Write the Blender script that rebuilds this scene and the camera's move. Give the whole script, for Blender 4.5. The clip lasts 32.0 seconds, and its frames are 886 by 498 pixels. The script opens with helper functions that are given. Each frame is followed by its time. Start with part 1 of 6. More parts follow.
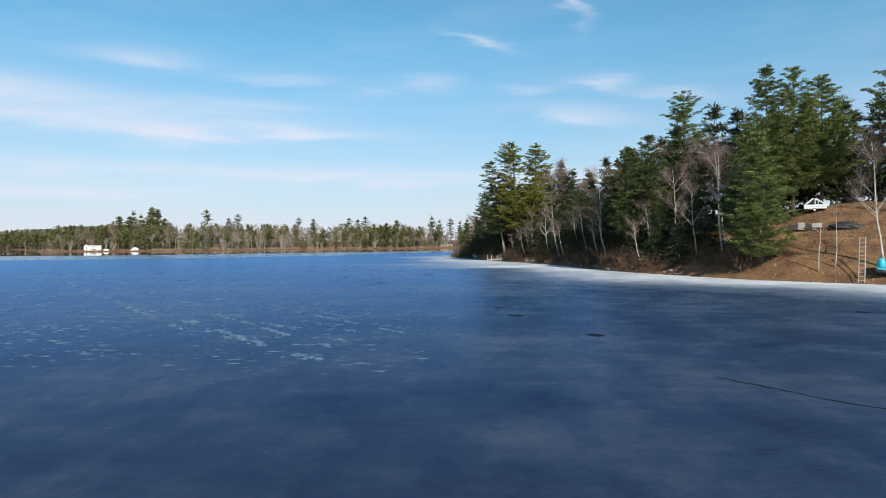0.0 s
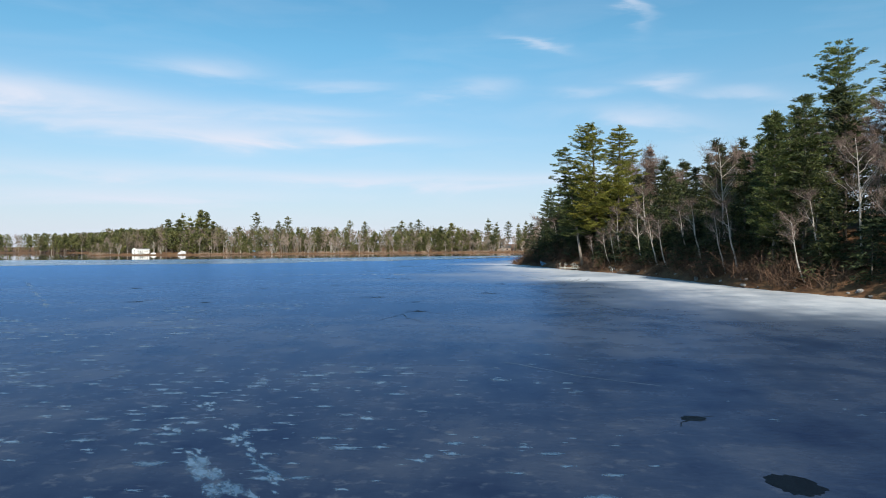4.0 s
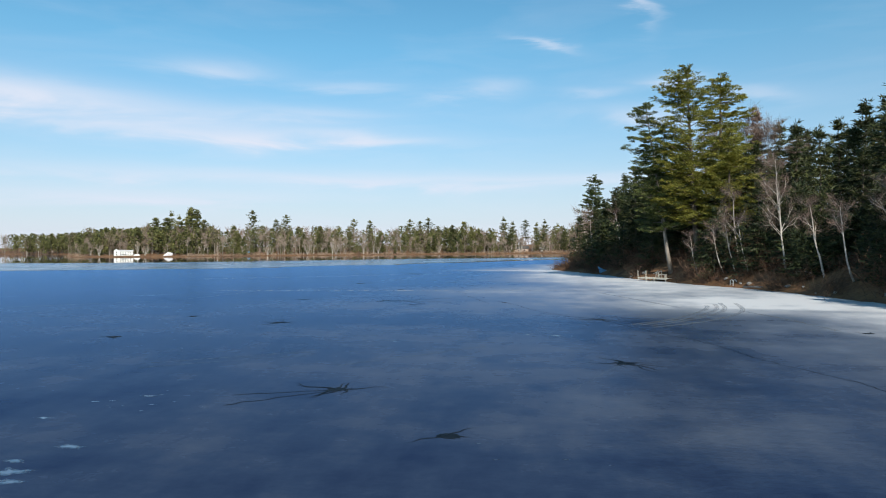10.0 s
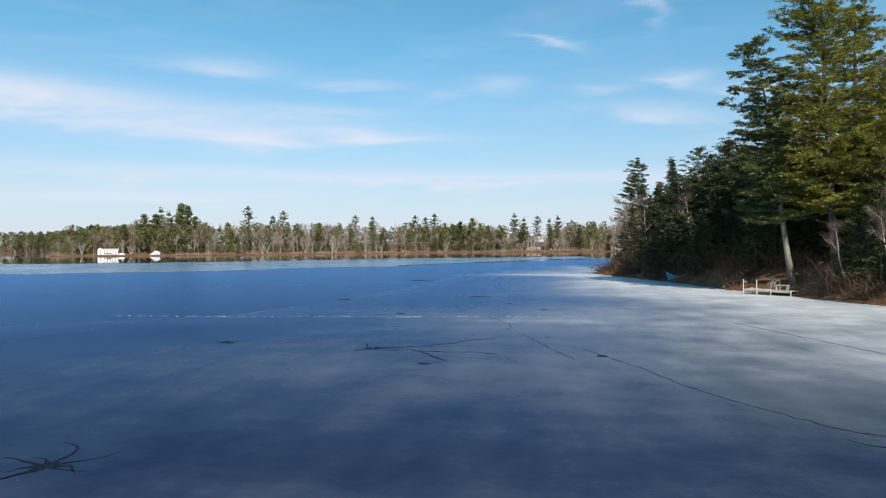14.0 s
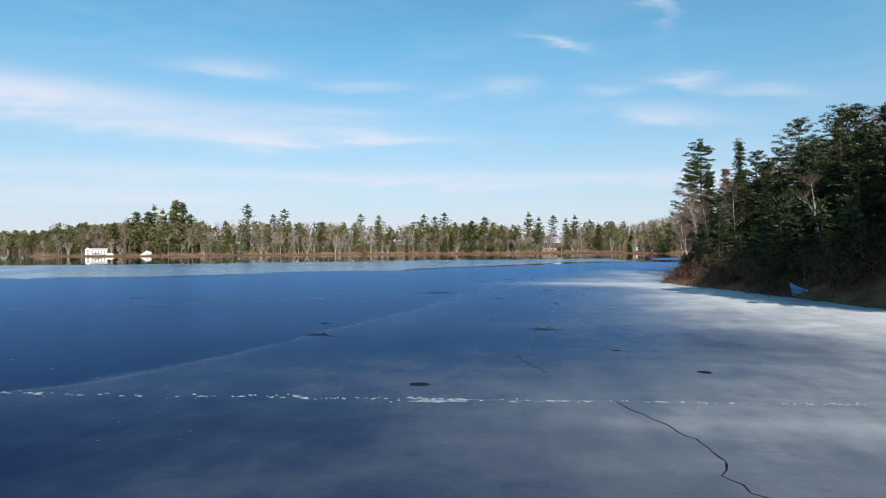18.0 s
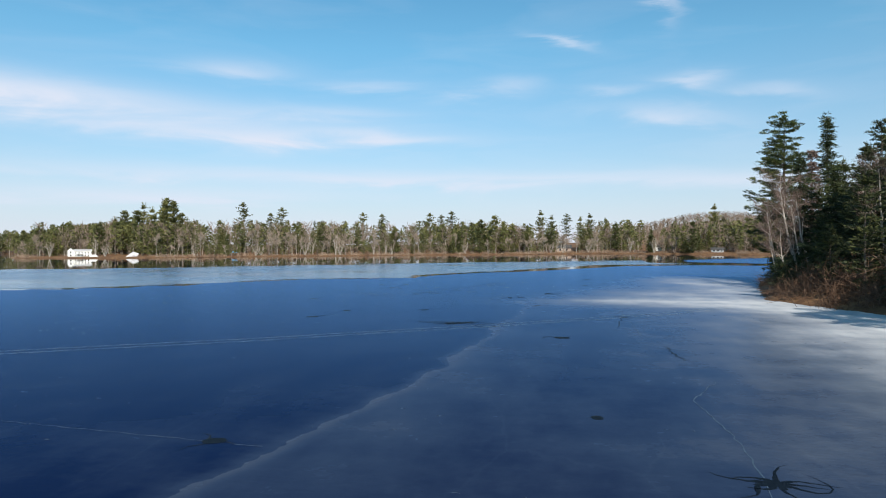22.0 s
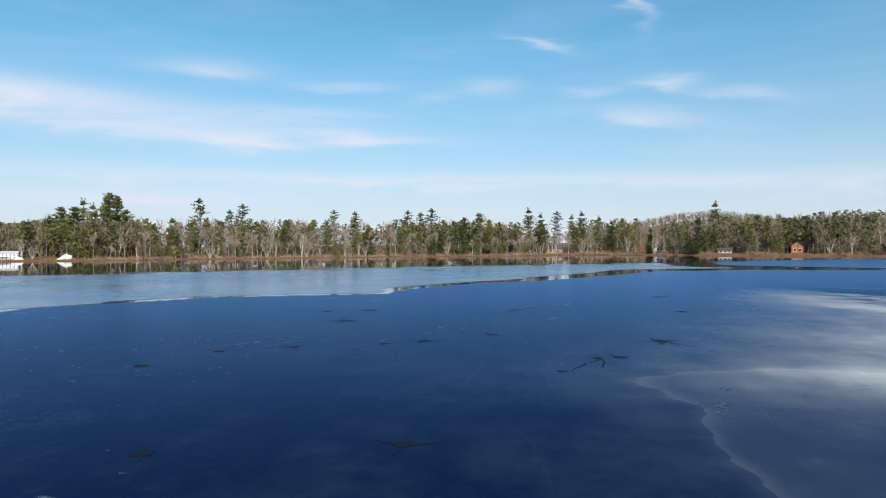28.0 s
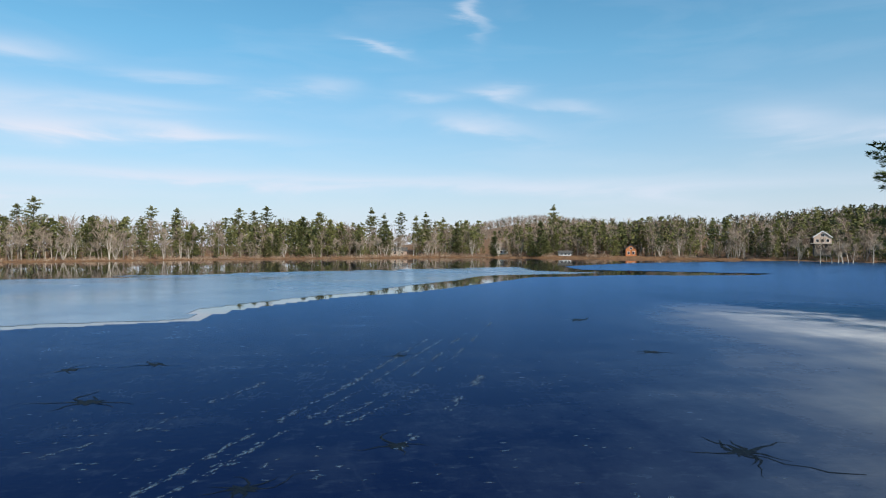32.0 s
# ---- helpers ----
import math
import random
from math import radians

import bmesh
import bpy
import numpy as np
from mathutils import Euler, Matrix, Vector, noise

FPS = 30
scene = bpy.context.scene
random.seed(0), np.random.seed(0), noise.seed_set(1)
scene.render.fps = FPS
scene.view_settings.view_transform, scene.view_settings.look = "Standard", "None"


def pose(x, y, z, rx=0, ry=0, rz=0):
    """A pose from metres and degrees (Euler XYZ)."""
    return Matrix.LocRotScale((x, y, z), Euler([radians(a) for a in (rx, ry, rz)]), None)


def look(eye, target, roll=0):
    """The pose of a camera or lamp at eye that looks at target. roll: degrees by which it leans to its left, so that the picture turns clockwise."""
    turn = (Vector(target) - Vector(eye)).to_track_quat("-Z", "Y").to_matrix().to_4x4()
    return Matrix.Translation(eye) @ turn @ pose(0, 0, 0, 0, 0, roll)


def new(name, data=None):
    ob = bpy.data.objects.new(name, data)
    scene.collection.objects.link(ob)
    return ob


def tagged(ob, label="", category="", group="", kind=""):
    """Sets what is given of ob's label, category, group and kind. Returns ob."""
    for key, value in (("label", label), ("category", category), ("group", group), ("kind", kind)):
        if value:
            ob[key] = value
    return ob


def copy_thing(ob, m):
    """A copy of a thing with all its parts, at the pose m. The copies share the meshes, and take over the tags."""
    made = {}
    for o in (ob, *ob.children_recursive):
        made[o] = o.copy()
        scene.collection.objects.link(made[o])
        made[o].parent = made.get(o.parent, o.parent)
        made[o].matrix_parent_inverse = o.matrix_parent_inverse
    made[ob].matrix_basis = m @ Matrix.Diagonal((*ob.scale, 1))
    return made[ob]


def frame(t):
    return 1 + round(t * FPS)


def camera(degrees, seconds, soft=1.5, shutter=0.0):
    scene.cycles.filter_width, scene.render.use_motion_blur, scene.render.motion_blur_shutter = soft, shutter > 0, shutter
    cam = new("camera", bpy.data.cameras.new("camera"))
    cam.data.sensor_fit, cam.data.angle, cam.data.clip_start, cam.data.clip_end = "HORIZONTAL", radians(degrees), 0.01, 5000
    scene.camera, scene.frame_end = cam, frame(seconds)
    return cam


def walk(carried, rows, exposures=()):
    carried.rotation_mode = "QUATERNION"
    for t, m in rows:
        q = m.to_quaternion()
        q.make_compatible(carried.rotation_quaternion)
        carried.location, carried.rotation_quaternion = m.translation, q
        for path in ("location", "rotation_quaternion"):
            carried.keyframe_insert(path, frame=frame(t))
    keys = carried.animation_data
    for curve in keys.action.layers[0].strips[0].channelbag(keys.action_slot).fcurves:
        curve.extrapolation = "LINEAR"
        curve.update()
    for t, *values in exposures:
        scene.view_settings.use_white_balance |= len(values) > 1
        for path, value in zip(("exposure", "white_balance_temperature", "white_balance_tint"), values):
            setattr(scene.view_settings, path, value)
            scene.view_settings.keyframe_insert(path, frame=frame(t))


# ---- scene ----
cam = camera(68.46, 32.0, soft=1.1)
PATH = [
    (0, 0.000, 0.000, 4.520, 0.000, -0.616, -0.362),
    (0.5, 0.002, 3.344, 4.495, 0.046, -0.566, -0.378),
    (1, -0.029, 6.684, 4.486, 0.087, -0.462, -0.353),
    (1.5, -0.119, 10.025, 4.503, 1.298, -0.379, -0.367),
    (2, -0.280, 13.401, 4.549, 3.833, -0.347, -0.399),
    (2.5, -0.465, 16.847, 4.612, 4.670, -0.303, -0.325),
    (3, -0.684, 20.269, 4.649, 4.719, -0.279, -0.284),
    (3.5, -0.950, 23.542, 4.645, 4.807, -0.253, -0.245),
    (5.5, -2.279, 35.744, 4.478, 5.031, -0.265, -0.322),
    (6, -2.674, 38.785, 4.451, 5.099, -0.233, -0.308),
    (6.5, -3.140, 41.861, 4.426, 5.161, -0.221, -0.339),
    (7, -3.617, 44.998, 4.412, 5.236, -0.207, -0.332),
    (7.5, -4.100, 48.201, 4.420, 5.324, -0.206, -0.330),
    (8, -4.601, 51.462, 4.461, 5.386, -0.184, -0.316),
    (8.5, -5.146, 54.750, 4.520, 5.446, -0.204, -0.342),
    (9, -5.704, 58.026, 4.575, 5.511, -0.220, -0.336),
    (9.5, -6.240, 61.239, 4.577, 5.566, -0.194, -0.288),
    (10, -6.775, 64.419, 4.584, 5.621, -0.182, -0.281),
    (10.5, -7.290, 67.621, 4.602, 5.651, -0.196, -0.334),
    (11, -7.777, 70.803, 4.612, 5.700, -0.226, -0.396),
    (11.5, -8.292, 73.956, 4.607, 5.749, -0.255, -0.436),
    (12, -8.796, 77.143, 4.620, 5.783, -0.293, -0.471),
    (12.5, -9.304, 80.371, 4.616, 5.852, -0.304, -0.454),
    (13, -9.789, 83.629, 4.631, 5.893, -0.342, -0.456),
    (13.5, -10.246, 86.889, 4.663, 5.969, -0.350, -0.445),
    (14, -10.722, 90.108, 4.696, 6.055, -0.378, -0.373),
    (14.5, -11.268, 93.134, 4.691, 6.112, -0.376, -0.338),
    (16.5, -13.569, 104.585, 4.452, 6.423, -0.370, -0.232),
    (17, -14.063, 107.447, 4.447, 6.516, -0.321, -0.181),
    (17.5, -14.574, 110.304, 4.483, 6.602, -0.306, -0.177),
    (18, -15.045, 113.155, 4.534, 6.681, -0.294, -0.189),
    (18.5, -15.497, 115.952, 4.584, 6.754, -0.276, -0.214),
    (19, -15.946, 118.716, 4.632, 6.811, -0.270, -0.223),
    (19.5, -16.381, 121.422, 4.674, 6.878, -0.266, -0.226),
    (20, -16.827, 124.061, 4.712, 6.929, -0.255, -0.241),
    (20.5, -17.312, 126.686, 4.762, 6.977, -0.264, -0.202),
    (21, -17.802, 129.368, 4.802, 7.034, -0.263, -0.209),
    (21.5, -18.282, 132.131, 4.818, 7.101, -0.268, -0.234),
    (22, -18.684, 134.999, 4.790, 7.156, -0.300, -0.251),
    (22.5, -19.116, 137.887, 4.757, 7.183, -0.328, -0.264),
    (23, -19.540, 140.744, 4.703, 7.235, -0.341, -0.289),
    (23.5, -19.939, 143.567, 4.657, 7.273, -0.355, -0.316),
    (24, -20.333, 146.359, 4.620, 7.339, -0.364, -0.339),
    (24.5, -20.704, 149.099, 4.597, 7.413, -0.364, -0.354),
    (25, -21.080, 151.783, 4.588, 7.492, -0.362, -0.390),
    (25.5, -21.436, 154.446, 4.572, 7.550, -0.363, -0.394),
    (26, -21.940, 157.170, 4.568, 6.848, -0.336, -0.432),
    (26.5, -22.402, 159.923, 4.545, 5.519, -0.303, -0.376),
    (28.5, -24.281, 171.044, 4.520, 4.912, -0.171, -0.316),
    (29, -24.652, 173.713, 4.509, 3.518, -0.150, -0.309),
    (29.5, -24.892, 176.222, 4.505, 1.509, -0.140, -0.255),
    (30, -25.128, 178.485, 4.538, -0.442, -0.121, -0.239),
    (30.5, -25.349, 180.690, 4.586, -2.449, -0.128, -0.240),
    (31, -25.512, 182.909, 4.666, -4.450, -0.113, -0.199),
    (31.5, -25.648, 184.718, 4.753, -6.431, -0.095, -0.160),
    (32, -25.690, 185.955, 4.793, -8.989, -0.135, -0.079),
]
walk(cam, [(t, look((x, y, z), (x - math.sin(radians(w)) * math.cos(radians(p)), y + math.cos(radians(w)) * math.cos(radians(p)), z + math.sin(radians(p))), r))
           for t, x, y, z, w, p, r in PATH])

# ---- world and sun ----
SUN_AZ = math.atan2(0.33, -0.944)
SUN_EL = radians(36)
scene.view_settings.exposure = 0.4


def nd(tree, kind, **vals):
    n = tree.nodes.new(kind)
    for k, v in vals.items():
        if k.startswith("i_"):
            n.inputs[int(k[2:])].default_value = v
        elif k == "op":
            n.operation = v
    return n


def mth(tree, op, a, b=None, c=None, clamp=False):
    n = tree.nodes.new("ShaderNodeMath")
    n.operation = op
    n.use_clamp = clamp
    for k, v in enumerate((a, b, c)):
        if v is None:
            continue
        if isinstance(v, (int, float)):
            n.inputs[k].default_value = v
        else:
            tree.links.new(v, n.inputs[k])
    return n.outputs[0]


def build_world():
    w = bpy.data.worlds.new("sky")
    scene.world = w
    w.use_nodes = True
    t = w.node_tree
    t.nodes.clear()
    out = t.nodes.new("ShaderNodeOutputWorld")
    bg = t.nodes.new("ShaderNodeBackground")
    bg.inputs["Strength"].default_value = 0.0905
    sky = t.nodes.new("ShaderNodeTexSky")
    sky.sky_type = "NISHITA"
    sky.sun_disc = False
    sky.sun_elevation = SUN_EL
    sky.sun_rotation = SUN_AZ
    sky.air_density, sky.dust_density, sky.ozone_density = 1.0, 0.6, 1.6
    co = t.nodes.new("ShaderNodeTexCoord")
    sep = t.nodes.new("ShaderNodeSeparateXYZ")
    t.links.new(co.outputs["Generated"], sep.inputs[0])
    dx, dy, dz = sep.outputs
    az = mth(t, "ARCTAN2", dx, dy)
    az = mth(t, "MULTIPLY", az, 57.2958)
    el = mth(t, "MULTIPLY", mth(t, "ARCSINE", dz), 57.2958)
    comb = t.nodes.new("ShaderNodeCombineXYZ")
    t.links.new(mth(t, "MULTIPLY", az, 0.03), comb.inputs[0])
    t.links.new(mth(t, "MULTIPLY", el, 0.16), comb.inputs[1])
    noi = nd(t, "ShaderNodeTexNoise")
    noi.inputs["Scale"].default_value, noi.inputs["Detail"].default_value = 2.6, 6.0
    noi.inputs["Roughness"].default_value = 0.55
    noi.inputs["Distortion"].default_value = 0.5
    t.links.new(comb.outputs[0], noi.inputs["Vector"])
    wob = mth(t, "SUBTRACT", noi.outputs["Fac"], 0.5)
    azw = mth(t, "MULTIPLY_ADD", wob, 9.0, az)
    elw = mth(t, "MULTIPLY_ADD", wob, 3.2, el)
    total = None
    # soft cirrus streaks: azimuth, elevation, half width, half height, density, slope
    for a, e, sa, se, k, tilt in CLOUDS:
        da = mth(t, "SUBTRACT", azw, a)
        de = mth(t, "SUBTRACT", mth(t, "MULTIPLY_ADD", da, -tilt, elw), e)
        q = mth(t, "ADD", mth(t, "POWER", mth(t, "DIVIDE", da, sa), 2.0), mth(t, "POWER", mth(t, "DIVIDE", de, se), 2.0))
        g = mth(t, "MULTIPLY", mth(t, "EXPONENT", mth(t, "MULTIPLY", q, -1.0)), k)
        total = g if total is None else mth(t, "ADD", total, g)
    grain = mth(t, "MULTIPLY_ADD", noi.outputs["Fac"], 2.2, -0.15)
    dens = mth(t, "MULTIPLY", total, grain, clamp=True)
    thin = mth(t, "MULTIPLY", mth(t, "MULTIPLY_ADD", noi.outputs["Fac"], 2.2, -1.0, clamp=True), 0.14)
    haze = mth(t, "MULTIPLY", mth(t, "EXPONENT", mth(t, "MULTIPLY", mth(t, "ABSOLUTE", el), -0.13)), 0.92)
    dens = mth(t, "ADD", mth(t, "ADD", dens, thin), haze, clamp=True)
    hue = nd(t, "ShaderNodeMix")
    hue.data_type, hue.blend_type = "RGBA", "MULTIPLY"
    hue.inputs[0].default_value = 1.0
    low = nd(t, "ShaderNodeMix")
    low.data_type = "RGBA"
    t.links.new(mth(t, "MULTIPLY", el, 0.06, clamp=True), low.inputs[0])
    low.inputs[6].default_value, low.inputs[7].default_value = SKY_LOW, SKY_TINT
    t.links.new(low.outputs[2], hue.inputs[7])
    t.links.new(sky.outputs[0], hue.inputs[6])
    mix = nd(t, "ShaderNodeMix")
    mix.data_type = "RGBA"
    t.links.new(dens, mix.inputs[0])
    t.links.new(hue.outputs[2], mix.inputs[6])
    mix.inputs[7].default_value = CLOUD
    t.links.new(mix.outputs[2], bg.inputs[0])
    t.links.new(bg.outputs[0], out.inputs[0])


SKY_TINT = (0.45, 1.1, 1.19, 1)
SKY_LOW = (0.56, 0.7, 0.86, 1)
CLOUD = (6.35, 6.8, 7.85, 1)
CLOUDS_LOW = [(-32, 10.4, 14, 1.5, 0.4, -0.02), (-38, 11.8, 9, 1.0, 0.3, -0.02), (-17, 11.2, 7, 0.7, 0.3, 0.0), (-13, 9.5, 7, 0.6, 0.42, -0.02), (-26, 9.2, 12, 0.6, 0.3, 0.0), (-22, 5.9, 22, 0.8, 0.3, 0.0), (4, 5.6, 18, 0.6, 0.25, 0.0), (-30, 4.2, 16, 0.6, 0.22, 0.0), (25, 5.0, 16, 0.75, 0.2, 0.0)]
CLOUDS_HIGH = [(-2.6, 13.2, 3.0, 0.9, 0.5, 0.05), (-24.2, 14.5, 4.2, 0.9, 0.36, 0.0), (-12.9, 13.8, 4, 0.5, 0.25, 0.0), (14.2, 13.4, 2.0, 0.6, 0.42, -0.05), (11.8, 10.7, 5, 0.75, 0.36, -0.12), (7.2, 13.0, 3.4, 0.5, 0.25, 0.0),
               (19.5, 11.9, 3.4, 0.6, 0.34, -0.08), (3.9, 17.2, 2.2, 0.36, 0.42, -0.28), (11.8, 19.8, 0.8, 1.7, 0.42, -0.8), (36.5, 9.5, 4, 1.5, 0.39, 0.0), (44, 8.5, 5, 0.88, 0.35, 0.0), (-48, 11, 12, 2.0, 0.31, 0.0)]
CLOUDS = CLOUDS_LOW + CLOUDS_HIGH
build_world()
sun = new("sun", bpy.data.lights.new("sun", "SUN"))
sun.data.energy, sun.data.angle, sun.data.color = 5.0, radians(0.55), (1.0, 0.93, 0.82)
sun.matrix_world = look((0, 0, 0), (-math.sin(SUN_AZ) * math.cos(SUN_EL), -math.cos(SUN_AZ) * math.cos(SUN_EL), -math.sin(SUN_EL)))

# ---- materials ----


def mat(name, c1, c2, rough=0.8, scale=3.0, fine=30.0, bump=0.15, island=0.0, transl=0.0, spec=0.3, stretch=(1, 1, 1), metal=0.0, rnd=0.0):
    """A surface with a broad and a fine variation between two colours, a fine relief, and variation by leaf and by object."""
    m = bpy.data.materials.new(name)
    m.use_nodes = True
    t = m.node_tree
    p = t.nodes["Principled BSDF"]
    co = t.nodes.new("ShaderNodeTexCoord")
    mp = t.nodes.new("ShaderNodeMapping")
    mp.inputs["Scale"].default_value = stretch
    t.links.new(co.outputs["Object"], mp.inputs[0])
    n1, n2 = t.nodes.new("ShaderNodeTexNoise"), t.nodes.new("ShaderNodeTexNoise")
    n1.inputs["Scale"].default_value, n2.inputs["Scale"].default_value = scale, fine
    n1.inputs["Detail"].default_value, n2.inputs["Detail"].default_value = 4, 3
    t.links.new(mp.outputs[0], n1.inputs["Vector"])
    t.links.new(mp.outputs[0], n2.inputs["Vector"])
    f = mth(t, "MULTIPLY_ADD", n1.outputs["Fac"], 1.3, -0.35)
    f = mth(t, "ADD", f, mth(t, "MULTIPLY_ADD", n2.outputs["Fac"], 0.8, -0.4))
    if island:
        g = t.nodes.new("ShaderNodeNewGeometry")
        f = mth(t, "ADD", f, mth(t, "MULTIPLY_ADD", g.outputs["Random Per Island"], island, -island / 2))
    if rnd:
        oi = t.nodes.new("ShaderNodeObjectInfo")
        f = mth(t, "ADD", f, mth(t, "MULTIPLY_ADD", oi.outputs["Random"], rnd, -rnd / 2))
    f = mth(t, "ADD", f, 0.0, clamp=True)
    mx = t.nodes.new("ShaderNodeMix")
    mx.data_type = "RGBA"
    t.links.new(f, mx.inputs[0])
    mx.inputs[6].default_value, mx.inputs[7].default_value = (*c1, 1), (*c2, 1)
    t.links.new(mx.outputs[2], p.inputs["Base Color"])
    p.inputs["Roughness"].default_value, p.inputs["Metallic"].default_value = rough, metal
    p.inputs["Specular IOR Level"].default_value = spec
    if bump:
        b = t.nodes.new("ShaderNodeBump")
        b.inputs["Strength"].default_value, b.inputs["Distance"].default_value = bump, 0.05
        t.links.new(n2.outputs["Fac"], b.inputs["Height"])
        t.links.new(b.outputs[0], p.inputs["Normal"])
    if transl:
        tr = t.nodes.new("ShaderNodeBsdfTranslucent")
        t.links.new(mx.outputs[2], tr.inputs[0])
        ms = t.nodes.new("ShaderNodeMixShader")
        ms.inputs[0].default_value = transl
        t.links.new(p.outputs[0], ms.inputs[1])
        t.links.new(tr.outputs[0], ms.inputs[2])
        t.links.new(ms.outputs[0], t.nodes["Material Output"].inputs[0])
    return m


M = {
    "pine": mat("pine_needles", (0.075, 0.105, 0.033), (0.28, 0.31, 0.085), 0.6, 0.35, 2.0, 0, 0.9, 0.22, rnd=0.3),
    # warm sunlight put into the needle colour of the brightest pines
    "pine_warm": mat("sunlit_pine_needles", (0.11, 0.12, 0.022), (0.37, 0.335, 0.06), 0.6, 0.3, 2.0, 0, 0.9, 0.25),
    # darkened copy of the pine needles: deep shade put into the colour
    "pine_deep_shade": mat("deep_shade_pine_needles", (0.018, 0.027, 0.01), (0.092, 0.1, 0.028), 0.65, 0.35, 2.0, 0, 0.9, 0.06, rnd=0.5),
    # needle copy with partial shade put into the colour
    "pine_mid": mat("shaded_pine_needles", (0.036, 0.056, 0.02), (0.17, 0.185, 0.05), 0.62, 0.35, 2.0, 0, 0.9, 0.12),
    "spruce": mat("spruce_needles", (0.017, 0.027, 0.011), (0.075, 0.09, 0.03), 0.65, 0.4, 2.0, 0, 0.9, 0.06, rnd=0.4),
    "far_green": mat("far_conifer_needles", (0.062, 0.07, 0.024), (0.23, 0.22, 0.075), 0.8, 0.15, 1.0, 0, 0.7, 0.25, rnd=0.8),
    "bark": mat("grey_brown_bark", (0.06, 0.048, 0.038), (0.2, 0.165, 0.13), 0.9, 2.0, 18, 0.6, stretch=(1, 1, 0.25)),
    "bark_pale": mat("pale_grey_pine_bark", (0.14, 0.12, 0.1), (0.36, 0.32, 0.28), 0.9, 1.5, 14, 0.6, stretch=(1, 1, 0.3)),
    "birch": mat("white_birch_bark", (0.3, 0.26, 0.22), (0.7, 0.65, 0.58), 0.75, 2.5, 12, 0.3, stretch=(1, 1, 2.5), rnd=0.3),
    "twig": mat("purple_brown_twigs", (0.11, 0.075, 0.062), (0.3, 0.215, 0.175), 0.85, 0.5, 5, 0, 0.4, rnd=0.3),
    "twig_grey": mat("grey_brown_twigs", (0.2, 0.155, 0.12), (0.42, 0.34, 0.27), 0.85, 0.3, 3, 0, 0.4, rnd=0.4),
    "brush": mat("red_brown_brush", (0.06, 0.034, 0.023), (0.2, 0.115, 0.07), 0.9, 0.8, 6, 0, 0.6, rnd=0.4),
    "far_twig": mat("far_grey_twigs", (0.13, 0.095, 0.075), (0.34, 0.265, 0.21), 0.9, 0.1, 1.0, 0, 0.5),
    "far_stem": mat("far_pale_stems", (0.16, 0.13, 0.11), (0.52, 0.46, 0.4), 0.9, 0.1, 1.0, 0, 0.9),
    "grassdry": mat("dry_shore_grass", (0.2, 0.13, 0.06), (0.46, 0.34, 0.17), 0.9, 0.3, 4, 0, 0.6),
}

# ---- mesh helpers ----


